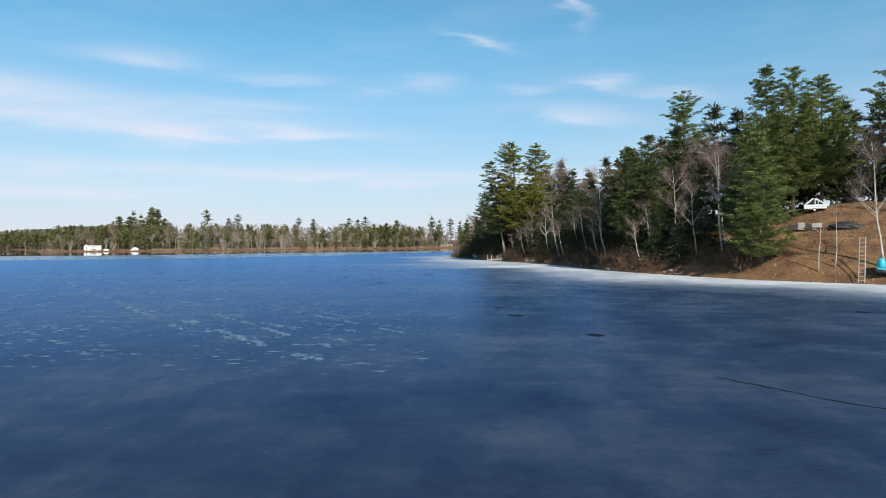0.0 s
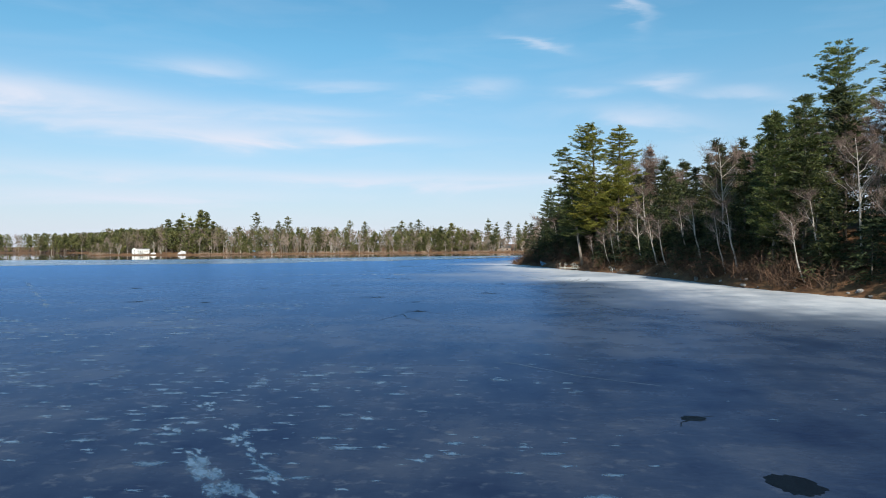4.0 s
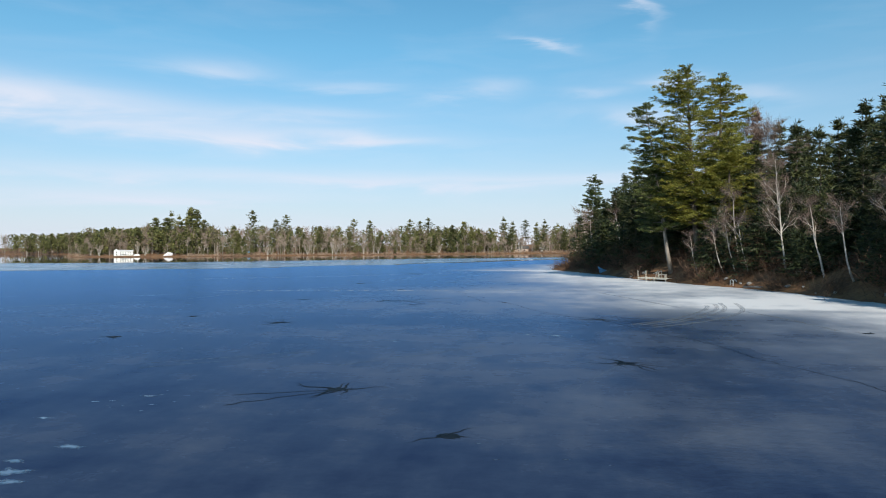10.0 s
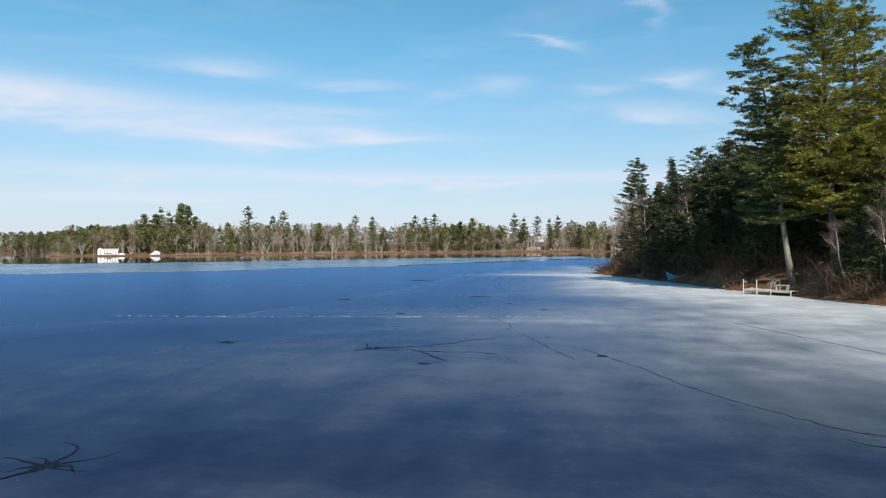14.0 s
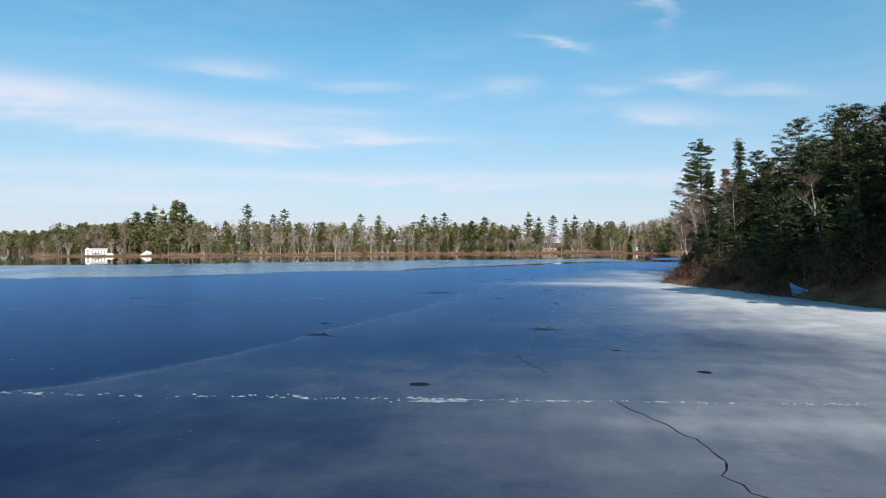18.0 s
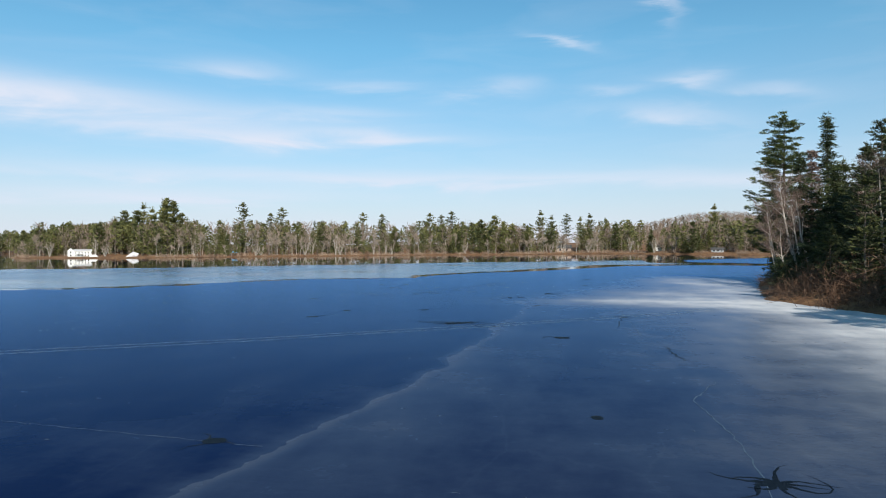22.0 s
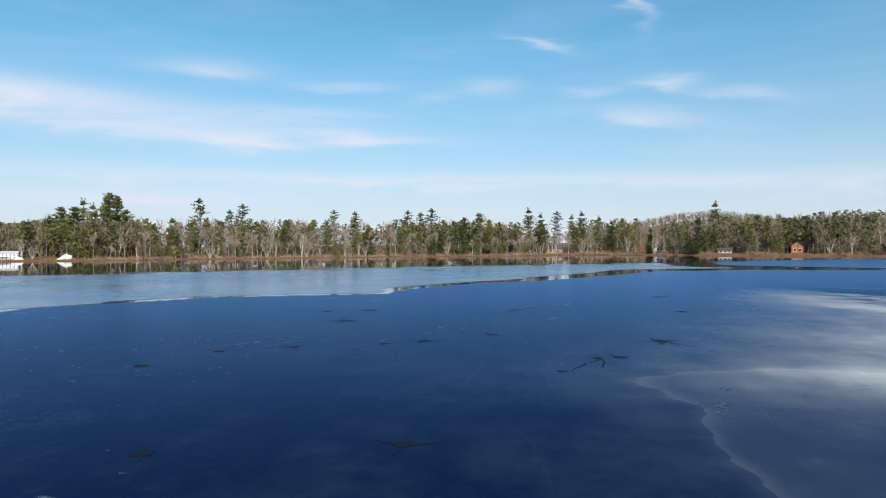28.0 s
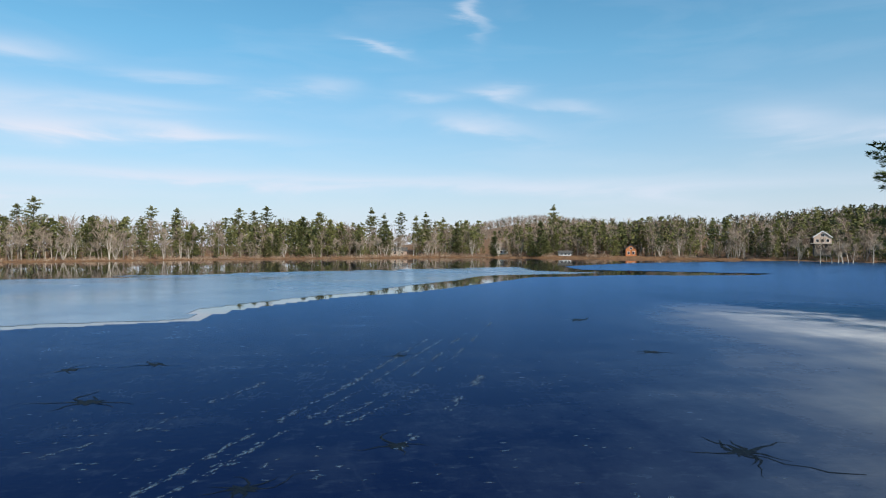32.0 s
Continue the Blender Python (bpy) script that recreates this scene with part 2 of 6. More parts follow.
class Geo:
    """Gathers vertices and faces for one mesh."""

    def __init__(self):
        self.v, self.f, self.n = [], [], 0

    def add(self, verts, faces):
        verts = np.asarray(verts, float).reshape(-1, 3)
        self.v.append(verts)
        self.f.extend([tuple(int(i) + self.n for i in f) for f in faces])
        self.n += len(verts)
        return self

    def tris(self, verts):
        """Loose triangles, three vertices each."""
        verts = np.asarray(verts, float).reshape(-1, 3)
        k = np.arange(len(verts)).reshape(-1, 3) + self.n
        self.v.append(verts)
        self.f.extend(map(tuple, k.tolist()))
        self.n += len(verts)
        return self

    def tube(self, pts, radii, sides=6, cap=True):
        pts = np.asarray(pts, float)
        k = len(pts)
        d = np.gradient(pts, axis=0)
        d /= np.linalg.norm(d, axis=1, keepdims=True) + 1e-9
        ref = np.array([1.0, 0.13, 0.07]) if abs(d[0, 0]) < 0.8 else np.array([0.1, 1.0, 0.05])
        a = np.cross(d, ref)
        a /= np.linalg.norm(a, axis=1, keepdims=True) + 1e-9
        b = np.cross(d, a)
        ang = np.arange(sides) * 2 * np.pi / sides
        r = np.asarray(radii, float).reshape(-1, 1, 1)
        ring = pts[:, None] + r * (np.cos(ang)[None, :, None] * a[:, None] + np.sin(ang)[None, :, None] * b[:, None])
        faces = []
        for i in range(k - 1):
            for j in range(sides):
                q = (j + 1) % sides
                faces.append((i * sides + j, i * sides + q, (i + 1) * sides + q, (i + 1) * sides + j))
        if cap:
            faces.append(tuple(range(sides))[::-1])
            faces.append(tuple((k - 1) * sides + j for j in range(sides)))
        return self.add(ring.reshape(-1, 3), faces)

    def box(self, lo, hi, bev=0.0, m=None):
        """A box with its edges cut off by bev, turned by m."""
        lo, hi = np.array(lo, float), np.array(hi, float)
        c, h = (lo + hi) / 2, (hi - lo) / 2
        if bev <= 0:
            sg = np.array([(x, y, z) for x in (-1, 1) for y in (-1, 1) for z in (-1, 1)], float)
            vs = c + sg * h
            fs = [(0, 1, 3, 2), (4, 6, 7, 5), (0, 4, 5, 1), (2, 3, 7, 6), (0, 2, 6, 4), (1, 5, 7, 3)]
        else:
            bev = min(bev, 0.45 * h.min())
            bm = bmesh.new()
            bmesh.ops.create_cube(bm, size=2.0)
            for v in bm.verts:
                v.co = Vector(c + np.array(v.co) * h)
            bmesh.ops.bevel(bm, geom=bm.edges[:], offset=bev, segments=1, affect="EDGES")
            bm.verts.index_update()
            vs = np.array([v.co[:] for v in bm.verts])
            fs = [tuple(v.index for v in f.verts) for f in bm.faces]
            bm.free()
        if m is not None:
            vs = vs @ np.array(m.to_3x3()).T + np.array(m.translation)
        return self.add(vs, fs)

    def mesh(self, name, material=None, smooth=False):
        me = bpy.data.meshes.new(name)
        if self.v:
            me.from_pydata(np.concatenate(self.v).tolist(), [], self.f)
        me.update()
        if material:
            me.materials.append(material)
        if smooth:
            me.polygons.foreach_set("use_smooth", [True] * len(me.polygons))
        return me


def part(name, geo, material, parent=None, label="", smooth=False):
    ob = new(name, geo.mesh(name, material, smooth) if isinstance(geo, Geo) else geo)
    if parent is not None:
        ob.parent = parent
    if label:
        ob["label"] = label
    return ob


def thing(name, m, label, category, group="", kind=""):
    ob = new(name)
    ob.empty_display_size = 0.3
    ob.matrix_basis = m
    return tagged(ob, label, category, group, kind)


def smooth01(a, b, x):
    u = np.clip((x - a) / (b - a), 0, 1)
    return u * u * (3 - 2 * u)


def unit(v):
    return v / (np.linalg.norm(v, axis=-1, keepdims=True) + 1e-9)


def value_noise(x, y, cell, seed):
    """Smooth noise in 0..1 on a plan, repeating only after 256 cells."""
    g = np.random.RandomState(seed).rand(256, 256)
    u, v = np.asarray(x) / cell, np.asarray(y) / cell
    i, j = np.floor(u).astype(int), np.floor(v).astype(int)
    a, b = u - i, v - j
    a, b = a * a * (3 - 2 * a), b * b * (3 - 2 * b)
    i, j, i1, j1 = i % 256, j % 256, (i + 1) % 256, (j + 1) % 256
    return (g[i, j] * (1 - a) + g[i1, j] * a) * (1 - b) + (g[i, j1] * (1 - a) + g[i1, j1] * a) * b


# ---- the lake's outline ----
NEAR_SHORE = [(150, -420), (95, -60), (66, 20), (52, 50), (44, 64.5), (40, 68.5), (35.7, 73), (32.2, 80), (28.3, 89), (24.8, 100), (23.2, 111), (22, 120),
              (20.4, 130), (18, 137.5), (15.2, 143.5), (14.0, 147.5), (13.0, 151.5), (10.9, 157), (8.6, 169), (6.2, 179), (3.6, 187), (1.6, 194), (4.2, 203), (7.3, 212.5), (10.2, 220.8)]
BAY = [(15, 227.5), (20, 233.5), (30, 242), (46, 257), (105, 285), (134, 318)]
FAR_SHORE = [(137, 350), (128, 392), (112, 425), (92, 440), (66, 466), (40, 492), (8, 500), (-14, 476), (-45, 470), (-75, 462), (-102, 446), (-129, 432),
             (-160, 416), (-188, 401), (-212, 394), (-240, 398), (-258, 412), (-262, 440), (-300, 520), (-420, 580), (-760, 620)]
REST = [(-1100, 560), (-1150, -200), (-700, -520)]
LAKE = np.array(NEAR_SHORE + BAY + FAR_SHORE + REST, float)


def inside(px, py, poly):
    hit = np.zeros(np.shape(px), bool)
    n = len(poly)
    for k in range(n):
        (x1, y1), (x2, y2) = poly[k], poly[(k + 1) % n]
        if y1 == y2:
            continue
        c = ((y1 > py) != (y2 > py)) & (px < (x2 - x1) * (py - y1) / (y2 - y1) + x1)
        hit ^= c
    return hit


def dist_line(px, py, line, closed=False):
    line = np.asarray(line, float)
    d = np.full(np.shape(px), 1e9)
    for k in range(len(line) - (0 if closed else 1)):
        a, b = line[k], line[(k + 1) % len(line)]
        e = b - a
        u = np.clip(((px - a[0]) * e[0] + (py - a[1]) * e[1]) / (e @ e), 0, 1)
        d = np.minimum(d, np.hypot(px - a[0] - u * e[0], py - a[1] - u * e[1]))
    return d


def land_height(x, y):
    """Height of the ground: below the ice inside the lake, rising from its shore."""
    x, y = np.asarray(x, float), np.asarray(y, float)
    d = dist_line(x, y, LAKE, True)
    wob = value_noise(x, y, 7, 3) - 0.5
    fine = value_noise(x, y, 1.6, 4) - 0.5
    near = (y < 262) & (x > -60)
    steep = 9.6 * (1 - np.exp(-np.maximum(d - 0.3, 0) / 13)) + 0.15
    point = smooth01(165, 205, y)
    h_near = steep * (1 - 0.66 * point) + 0.05 * np.maximum(d - 30, 0) * (1 - point)
    # the campsite's terrace
    camp = smooth01(34, 40, x) * smooth01(98, 88, y) * smooth01(30, 55, y)
    shelf = np.interp(d, [0, 0.4, 7.5, 12, 13.5, 22, 40, 400], [0.05, 0.5, 4.6, 5.1, 5.6, 8.9, 10.5, 25])
    h_near = h_near * (1 - camp) + shelf * camp
    h_far = 0.25 + 0.35 * smooth01(0, 8, d) + 5.0 * (1 - np.exp(-np.maximum(d - 14, 0) / 60))
    h_far = h_far + 29 * np.exp(-(((x - 225) / 105) ** 2 + ((y - 1030) / 150) ** 2)) + 12 * np.exp(-(((x - 420) / 260) ** 2 + ((y - 760) / 220) ** 2))
    h_far = h_far + 10 * smooth01(0, 160, x - 140) * smooth01(280, 330, y) * smooth01(700, 500, y)
    h = np.where(near, h_near, h_far) + wob * np.minimum(d * 0.12, 0.9) + fine * np.minimum(d * 0.15, 0.25)
    return np.where(inside(x, y, LAKE), -np.minimum(0.25 + d * 0.1, 2.5), h)


def ground_z(x, y):
    return float(land_height(np.array([x]), np.array([y]))[0])


def axis_steps(spans):
    out = []
    for a, b, s in spans:
        out.extend(np.arange(a, b, s).tolist())
    return np.array(out + [spans[-1][1]])


def build_ground():
    xs = axis_steps([(-2600, -700, 120), (-700, -280, 30), (-280, 0, 6), (0, 70, 1.1), (70, 160, 5), (160, 700, 30), (700, 2600, 120)])
    ys = axis_steps([(-1600, -400, 120), (-400, 40, 20), (40, 245, 1.1), (245, 560, 5), (560, 1300, 25), (1300, 3000, 120)])
    X, Y = np.meshgrid(xs, ys)
    Z = land_height(X, Y)
    # fold the rows nearest the water on to its edge
    nx, ny = len(xs), len(ys)
    k = np.arange(nx * ny).reshape(ny, nx)
    faces = np.stack([k[:-1, :-1], k[:-1, 1:], k[1:, 1:], k[1:, :-1]], -1).reshape(-1, 4)
    g = Geo()
    g.v.append(np.stack([X, Y, Z], -1).reshape(-1, 3))
    g.f = list(map(tuple, faces.tolist()))
    m = mat("leaf_litter_soil", (0.075, 0.035, 0.018), (0.3, 0.165, 0.075), 0.95, 0.45, 3.5, 1.0)
    return tagged(part("ground", g, m, smooth=True), "brown leaf-littered ground rising from the lake shore", "ground", kind="structure")


# ---- ice and water ----
ICE_EDGE = [(-1100, 60), (-420, 120), (-180, 170), (-100, 196), (-73, 204), (-66, 210), (-57, 219), (-51, 226), (-42, 229.5), (-35.5, 230.5), (-34.5, 237), (-30.5, 244),
            (-26, 250), (-18, 256), (-7, 271), (4, 287), (22, 291.5), (34, 288.5), (45, 288), (51, 293), (42, 300), (24, 318), (30, 345), (60, 372), (128, 392)]


def build_ice():
    # one sheet of ice over the near part of the lake, cut along its melting edge
    poly = np.array([p for p in ICE_EDGE] + [(137, 350), (134, 318), (105, 285), (46, 257), (30, 242), (20, 233.5), (15, 227.5)] + NEAR_SHORE[::-1] + [(-700, -520), (-1150, -200)], float)
    xs = axis_steps([(-1200, -200, 50), (-200, -60, 5), (-60, 52, 0.9), (52, 170, 4)])
    ys = axis_steps([(-540, -20, 26), (-20, 20, 2), (20, 110, 1.2), (110, 200, 0.8), (200, 300, 0.5), (300, 400, 2)])
    X, Y = np.meshgrid(xs, ys)
    X, Y = X.ravel(), Y.ravel()
    nx, ny = len(xs), len(ys)
    edge = value_noise(X, Y, 3.0, 8) * 1.6 - 0.8
    ins = inside(X + edge * 0.6, Y + edge, poly)
    # reach under the banks so that no gap shows at the shore
    ins |= (dist_line(X, Y, NEAR_SHORE) < 2.2) | (dist_line(X, Y, [(137, 350), (134, 318), (105, 285), (46, 257), (30, 242), (20, 233.5), (15, 227.5)]) < 4)
    k = np.arange(nx * ny).reshape(ny, nx)
    faces = np.stack([k[:-1, :-1], k[:-1, 1:], k[1:, 1:], k[1:, :-1]], -1).reshape(-1, 4)
    faces = faces[ins[faces].all(1)]
    used = np.unique(faces)
    back = np.full(nx * ny, -1)
    back[used] = np.arange(len(used))
    x, y = X[used], Y[used]
    g = Geo()
    g.v.append(np.stack([x, y, np.zeros_like(x)], -1))
    g.f = list(map(tuple, back[faces].tolist()))
    ob = part("lake_ice", g, None)
    tagged(ob, "dark blue lake ice with pale frosted ice along the bank", "ice", kind="structure")
    d = dist_line(x, y, NEAR_SHORE)
    n1, n2, n3 = value_noise(x, y, 14, 11), value_noise(x * 0.45, y, 5, 12), value_noise(x * 0.5, y * 1.4, 2.0, 13)
    d = d * (1 + 0.25 * smooth01(184, 200, y) * (x < 0))
    dd = d + (n1 - 0.5) * 11 + (n2 - 0.5) * 5
    fr = np.interp(dd, [0, 6, 10, 15, 22, 32, 55], [0.95, 0.88, 0.66, 0.3, 0.08, 0.02, 0.0])
    # the wide frosted tongue and the signed distance from its outer edge
    tongue = np.array(TONGUE, float)
    sd = np.where(inside(x, y, tongue), 1, -1) * dist_line(x, y, tongue, True)
    wy = smooth01(122, 134, y)
    wide = np.interp(d + (n1 - 0.5) * 9 + (n2 - 0.5) * 4, [0, 6, 12, 18, 26, 36, 50], [1, 0.95, 0.85, 0.7, 0.5, 0.17, 0.04])
    late = np.interp(d * (1 + 0.5 * smooth01(170, 188, y) * smooth01(206, 194, y)) + (n1 - 0.5) * 7 + (n2 - 0.5) * 3, [0, 8, 14, 20, 27, 38], [1, 0.86, 0.52, 0.2, 0.06, 0.02])
    wide = wide + (late - wide) * smooth01(124, 147, y)
    wide = wide * smooth01(100, 118, y) * (1 - wy * smooth01(204, 196, y) * (1 - smooth01(-0.8, 0.4, sd)))
    fr, wide = fr * (1 - 0.35 * smooth01(190, 196, y)), wide * (1 - 0.5 * smooth01(190, 196, y))
    fr = np.maximum(fr, wide) + 0.135 * smooth01(126, 92, y) * (0.35 + 0.65 * smooth01(16, 36, d)) * (0.88 + 0.12 * smooth01(40, 70, y))
    # darker patch some 6 m across the middle, around (2, 87)
    fr = fr * (1 - 0.45 * np.exp(-(((x - 2) / 6) ** 2 + ((y - 87) / 5) ** 2)))
    fr = fr * (1 + (n2 - 0.5) * 0.4 + (n3 - 0.5) * 0.2)
    fr = fr * (1 - 0.97 * smooth01(226, 246, y)) * (1 - 0.85 * np.exp(-(((x + 36) / 14) ** 2 + ((y - 122 - 0.35 * (x + 36)) / 4.5) ** 2)))
    flake = 0.15 + 1.1 * np.maximum(smooth01(64, 44, y) * smooth01(9, -4, x) * smooth01(14, 30, y), 0.28 * smooth01(188, 200, y) * smooth01(-6, -16, x))
    crinkle = 1.6 * np.maximum(smooth01(200, 212, y) * smooth01(-12, -26, x), smooth01(-30, -42, x) * smooth01(120, 150, y)) * smooth01(0.3, 0.1, fr)
    for nm, val in (("crinkle", crinkle), ("frost", np.clip(fr, 0, 1)), ("edge", np.where(wy > 0, sd, 9.0) + 9 * (1 - wy)), ("flake", flake)):
        a = ob.data.attributes.new(nm, "FLOAT", "POINT")
        a.data.foreach_set("value", val.astype(np.float32))
    m = bpy.data.materials.new("lake_ice_surface")
    m.use_nodes = True
    t = m.node_tree
    p = t.nodes["Principled BSDF"]
    at, ed, fl = (t.nodes.new("ShaderNodeAttribute") for _ in range(3))
    at.attribute_name, ed.attribute_name, fl.attribute_name = "frost", "edge", "flake"
    co = t.nodes.new("ShaderNodeTexCoord")
    mp, mq = t.nodes.new("ShaderNodeMapping"), t.nodes.new("ShaderNodeMapping")
    mp.inputs["Scale"].default_value = (0.75, 1.0, 1)
    mp.inputs["Rotation"].default_value = (0, 0, 0.15)
    mq.inputs["Scale"].default_value = (1.5, 0.55, 1)
    mq.inputs["Rotation"].default_value = (0, 0, -0.62)
    for q in (mp, mq):
        t.links.new(co.outputs["Object"], q.inputs[0])
    big, mid, fin, spk, drag, wav, crk = (t.nodes.new("ShaderNodeTexNoise") for _ in range(7))
    for n, s, dt, rgh, v in ((big, 0.06, 4, 0.5, mp), (mid, 0.45, 7, 0.62, mp), (fin, 5.0, 3, 0.5, mp), (spk, 2.6, 5, 0.62, mp), (drag, 0.3, 6, 0.65, mq), (wav, 0.16, 2, 0.45, mp), (crk, 1.9, 4, 0.55, mq)):
        n.inputs["Scale"].default_value, n.inputs["Detail"].default_value, n.inputs["Roughness"].default_value = s, dt, rgh
        t.links.new(v.outputs[0], n.inputs["Vector"])
    f = mth(t, "MULTIPLY", at.outputs["Fac"], mth(t, "MULTIPLY_ADD", big.outputs["Fac"], 1.2, 0.4))
    f = mth(t, "MULTIPLY", f, mth(t, "MULTIPLY_ADD", mid.outputs["Fac"], 0.7, 0.65))
    f = mth(t, "MULTIPLY", f, mth(t, "MULTIPLY_ADD", drag.outputs["Fac"], 0.7, 0.65))
    f = mth(t, "ADD", f, mth(t, "MULTIPLY_ADD", mid.outputs["Fac"], 0.1, -0.058))
    f = mth(t, "ADD", f, mth(t, "MULTIPLY_ADD", drag.outputs["Fac"], 0.09, -0.05))
    f = mth(t, "ADD", f, mth(t, "MULTIPLY_ADD", big.outputs["Fac"], 0.09, -0.045))
    # the raised frosty rim of the tongue
    e = mth(t, "ADD", ed.outputs["Fac"], mth(t, "MULTIPLY_ADD", wav.outputs["Fac"], 1.6, -0.8))
    e = mth(t, "ADD", e, mth(t, "MULTIPLY_ADD", mid.outputs["Fac"], 1.2, -0.6))
    rim = mth(t, "EXPONENT", mth(t, "MULTIPLY", mth(t, "POWER", mth(t, "DIVIDE", mth(t, "SUBTRACT", e, 0.3), 0.36), 2.0), -1.0))
    inn = mth(t, "MULTIPLY", mth(t, "GREATER_THAN", e, 0.3), mth(t, "EXPONENT", mth(t, "MULTIPLY", e, -0.35)))
    f = mth(t, "ADD", f, mth(t, "ADD", mth(t, "MULTIPLY", rim, 0.05), mth(t, "MULTIPLY", inn, 0.08)))
    # crinkled ridges of the wind-blown ice
    cn = t.nodes.new("ShaderNodeAttribute")
    cn.attribute_name = "crinkle"
    ridge = mth(t, "MULTIPLY_ADD", mth(t, "ABSOLUTE", mth(t, "SUBTRACT", crk.outputs["Fac"], 0.52)), -22.0, 1.0, clamp=True)
    ridge = mth(t, "MULTIPLY", ridge, mth(t, "MULTIPLY_ADD", mid.outputs["Fac"], 3.0, -1.0, clamp=True))
    f = mth(t, "ADD", f, mth(t, "MULTIPLY", mth(t, "MULTIPLY", ridge, cn.outputs["Fac"]), 0.055))
    # speckles of frost
    sp = mth(t, "MULTIPLY_ADD", spk.outputs["Fac"], 8.0, -4.42, clamp=True)
    f = mth(t, "ADD", f, mth(t, "MULTIPLY", mth(t, "MULTIPLY", sp, fl.outputs["Fac"]), 0.07))
    # faint healed hairlines
    vor = t.nodes.new("ShaderNodeTexVoronoi")
    vor.feature = "DISTANCE_TO_EDGE"
    vor.inputs["Scale"].default_value = 0.11
    wp = t.nodes.new("ShaderNodeVectorMath")
    wp.operation = "MULTIPLY_ADD"
    t.links.new(drag.outputs["Color"], wp.inputs[0])
    wp.inputs[1].default_value = (1.8, 1.8, 0)
    t.links.new(mq.outputs[0], wp.inputs[2])
    t.links.new(wp.outputs[0], vor.inputs["Vector"])
    hair = mth(t, "MULTIPLY_ADD", vor.outputs["Distance"], -110.0, 1.0, clamp=True)
    f = mth(t, "ADD", f, mth(t, "MULTIPLY", hair, mth(t, "MULTIPLY_ADD", big.outputs["Fac"], 0.08, -0.035, clamp=True)))
    f = mth(t, "ADD", f, 0.0, clamp=True)
    ramp = t.nodes.new("ShaderNodeValToRGB")
    els = ramp.color_ramp.elements
    els[0].color, els[1].color = (*ICE_DARK, 1), (*ICE_PALE, 1)
    for at_, c in ((0.1, (0.0225, 0.037, 0.0705)), (0.35, (0.108, 0.125, 0.152))):
        els.new(at_).color = (*c, 1)
    t.links.new(f, ramp.inputs[0])
    t.links.new(ramp.outputs[0], p.inputs["Base Color"])
    rg = mth(t, "MULTIPLY_ADD", f, 0.3, 0.23)
    rg = mth(t, "ADD", rg, mth(t, "MULTIPLY_ADD", mid.outputs["Fac"], 0.12, -0.06))
    t.links.new(rg, p.inputs["Roughness"])
    p.inputs["Specular IOR Level"].default_value = 0.0
    gl = t.nodes.new("ShaderNodeBsdfGlossy")
    gl.inputs["Color"].default_value = (0.38, 0.64, 1.0, 1)
    t.links.new(rg, gl.inputs["Roughness"])
    fz = t.nodes.new("ShaderNodeFresnel")
    fz.inputs["IOR"].default_value = 1.31
    ms = t.nodes.new("ShaderNodeMixShader")
    t.links.new(mth(t, "MULTIPLY", mth(t, "POWER", fz.outputs[0], 1.7), mth(t, "MULTIPLY_ADD", f, -0.6, 0.84)), ms.inputs[0])
    t.links.new(p.outputs[0], ms.inputs[1])
    t.links.new(gl.outputs[0], ms.inputs[2])
    t.links.new(ms.outputs[0], t.nodes["Material Output"].inputs[0])
    b = t.nodes.new("ShaderNodeBump")
    b.inputs["Strength"].default_value, b.inputs["Distance"].default_value = 0.8, 0.05
    relief = mth(t, "ADD", mid.outputs["Fac"], mth(t, "MULTIPLY", mth(t, "ADD", fin.outputs["Fac"], spk.outputs["Fac"]), 0.35))
    t.links.new(mth(t, "ADD", relief, mth(t, "MULTIPLY", crk.outputs["Fac"], cn.outputs["Fac"])), b.inputs["Height"])
    t.links.new(b.outputs[0], p.inputs["Normal"])
    t.links.new(b.outputs[0], gl.inputs["Normal"])
    ob.data.materials.append(m)


ICE_DARK, ICE_PALE = (0.003, 0.008, 0.033), (0.5, 0.5, 0.5)
TONGUE = [(-60, 40), (-47, 110), (-39.2, 116), (-35.4, 121), (-32.6, 128), (-30.2, 132.5), (-28.2, 137.4), (-27.3, 139.7), (-26.4, 144), (-25.1, 149.2), (-23.3, 156.6), (-22, 161), (-22.1, 164.5),
          (-21.3, 166.8), (-20.7, 170), (-21.1, 173), (-20.7, 175.2), (-19.6, 178), (-19.4, 183), (-18.4, 186.6), (-18.9, 188.4), (-19.9, 190.6), (-17.5, 192.7), (-13.8, 193.5), (-8.5, 192.4), (20, 192), (60, 100), (60, 40)]


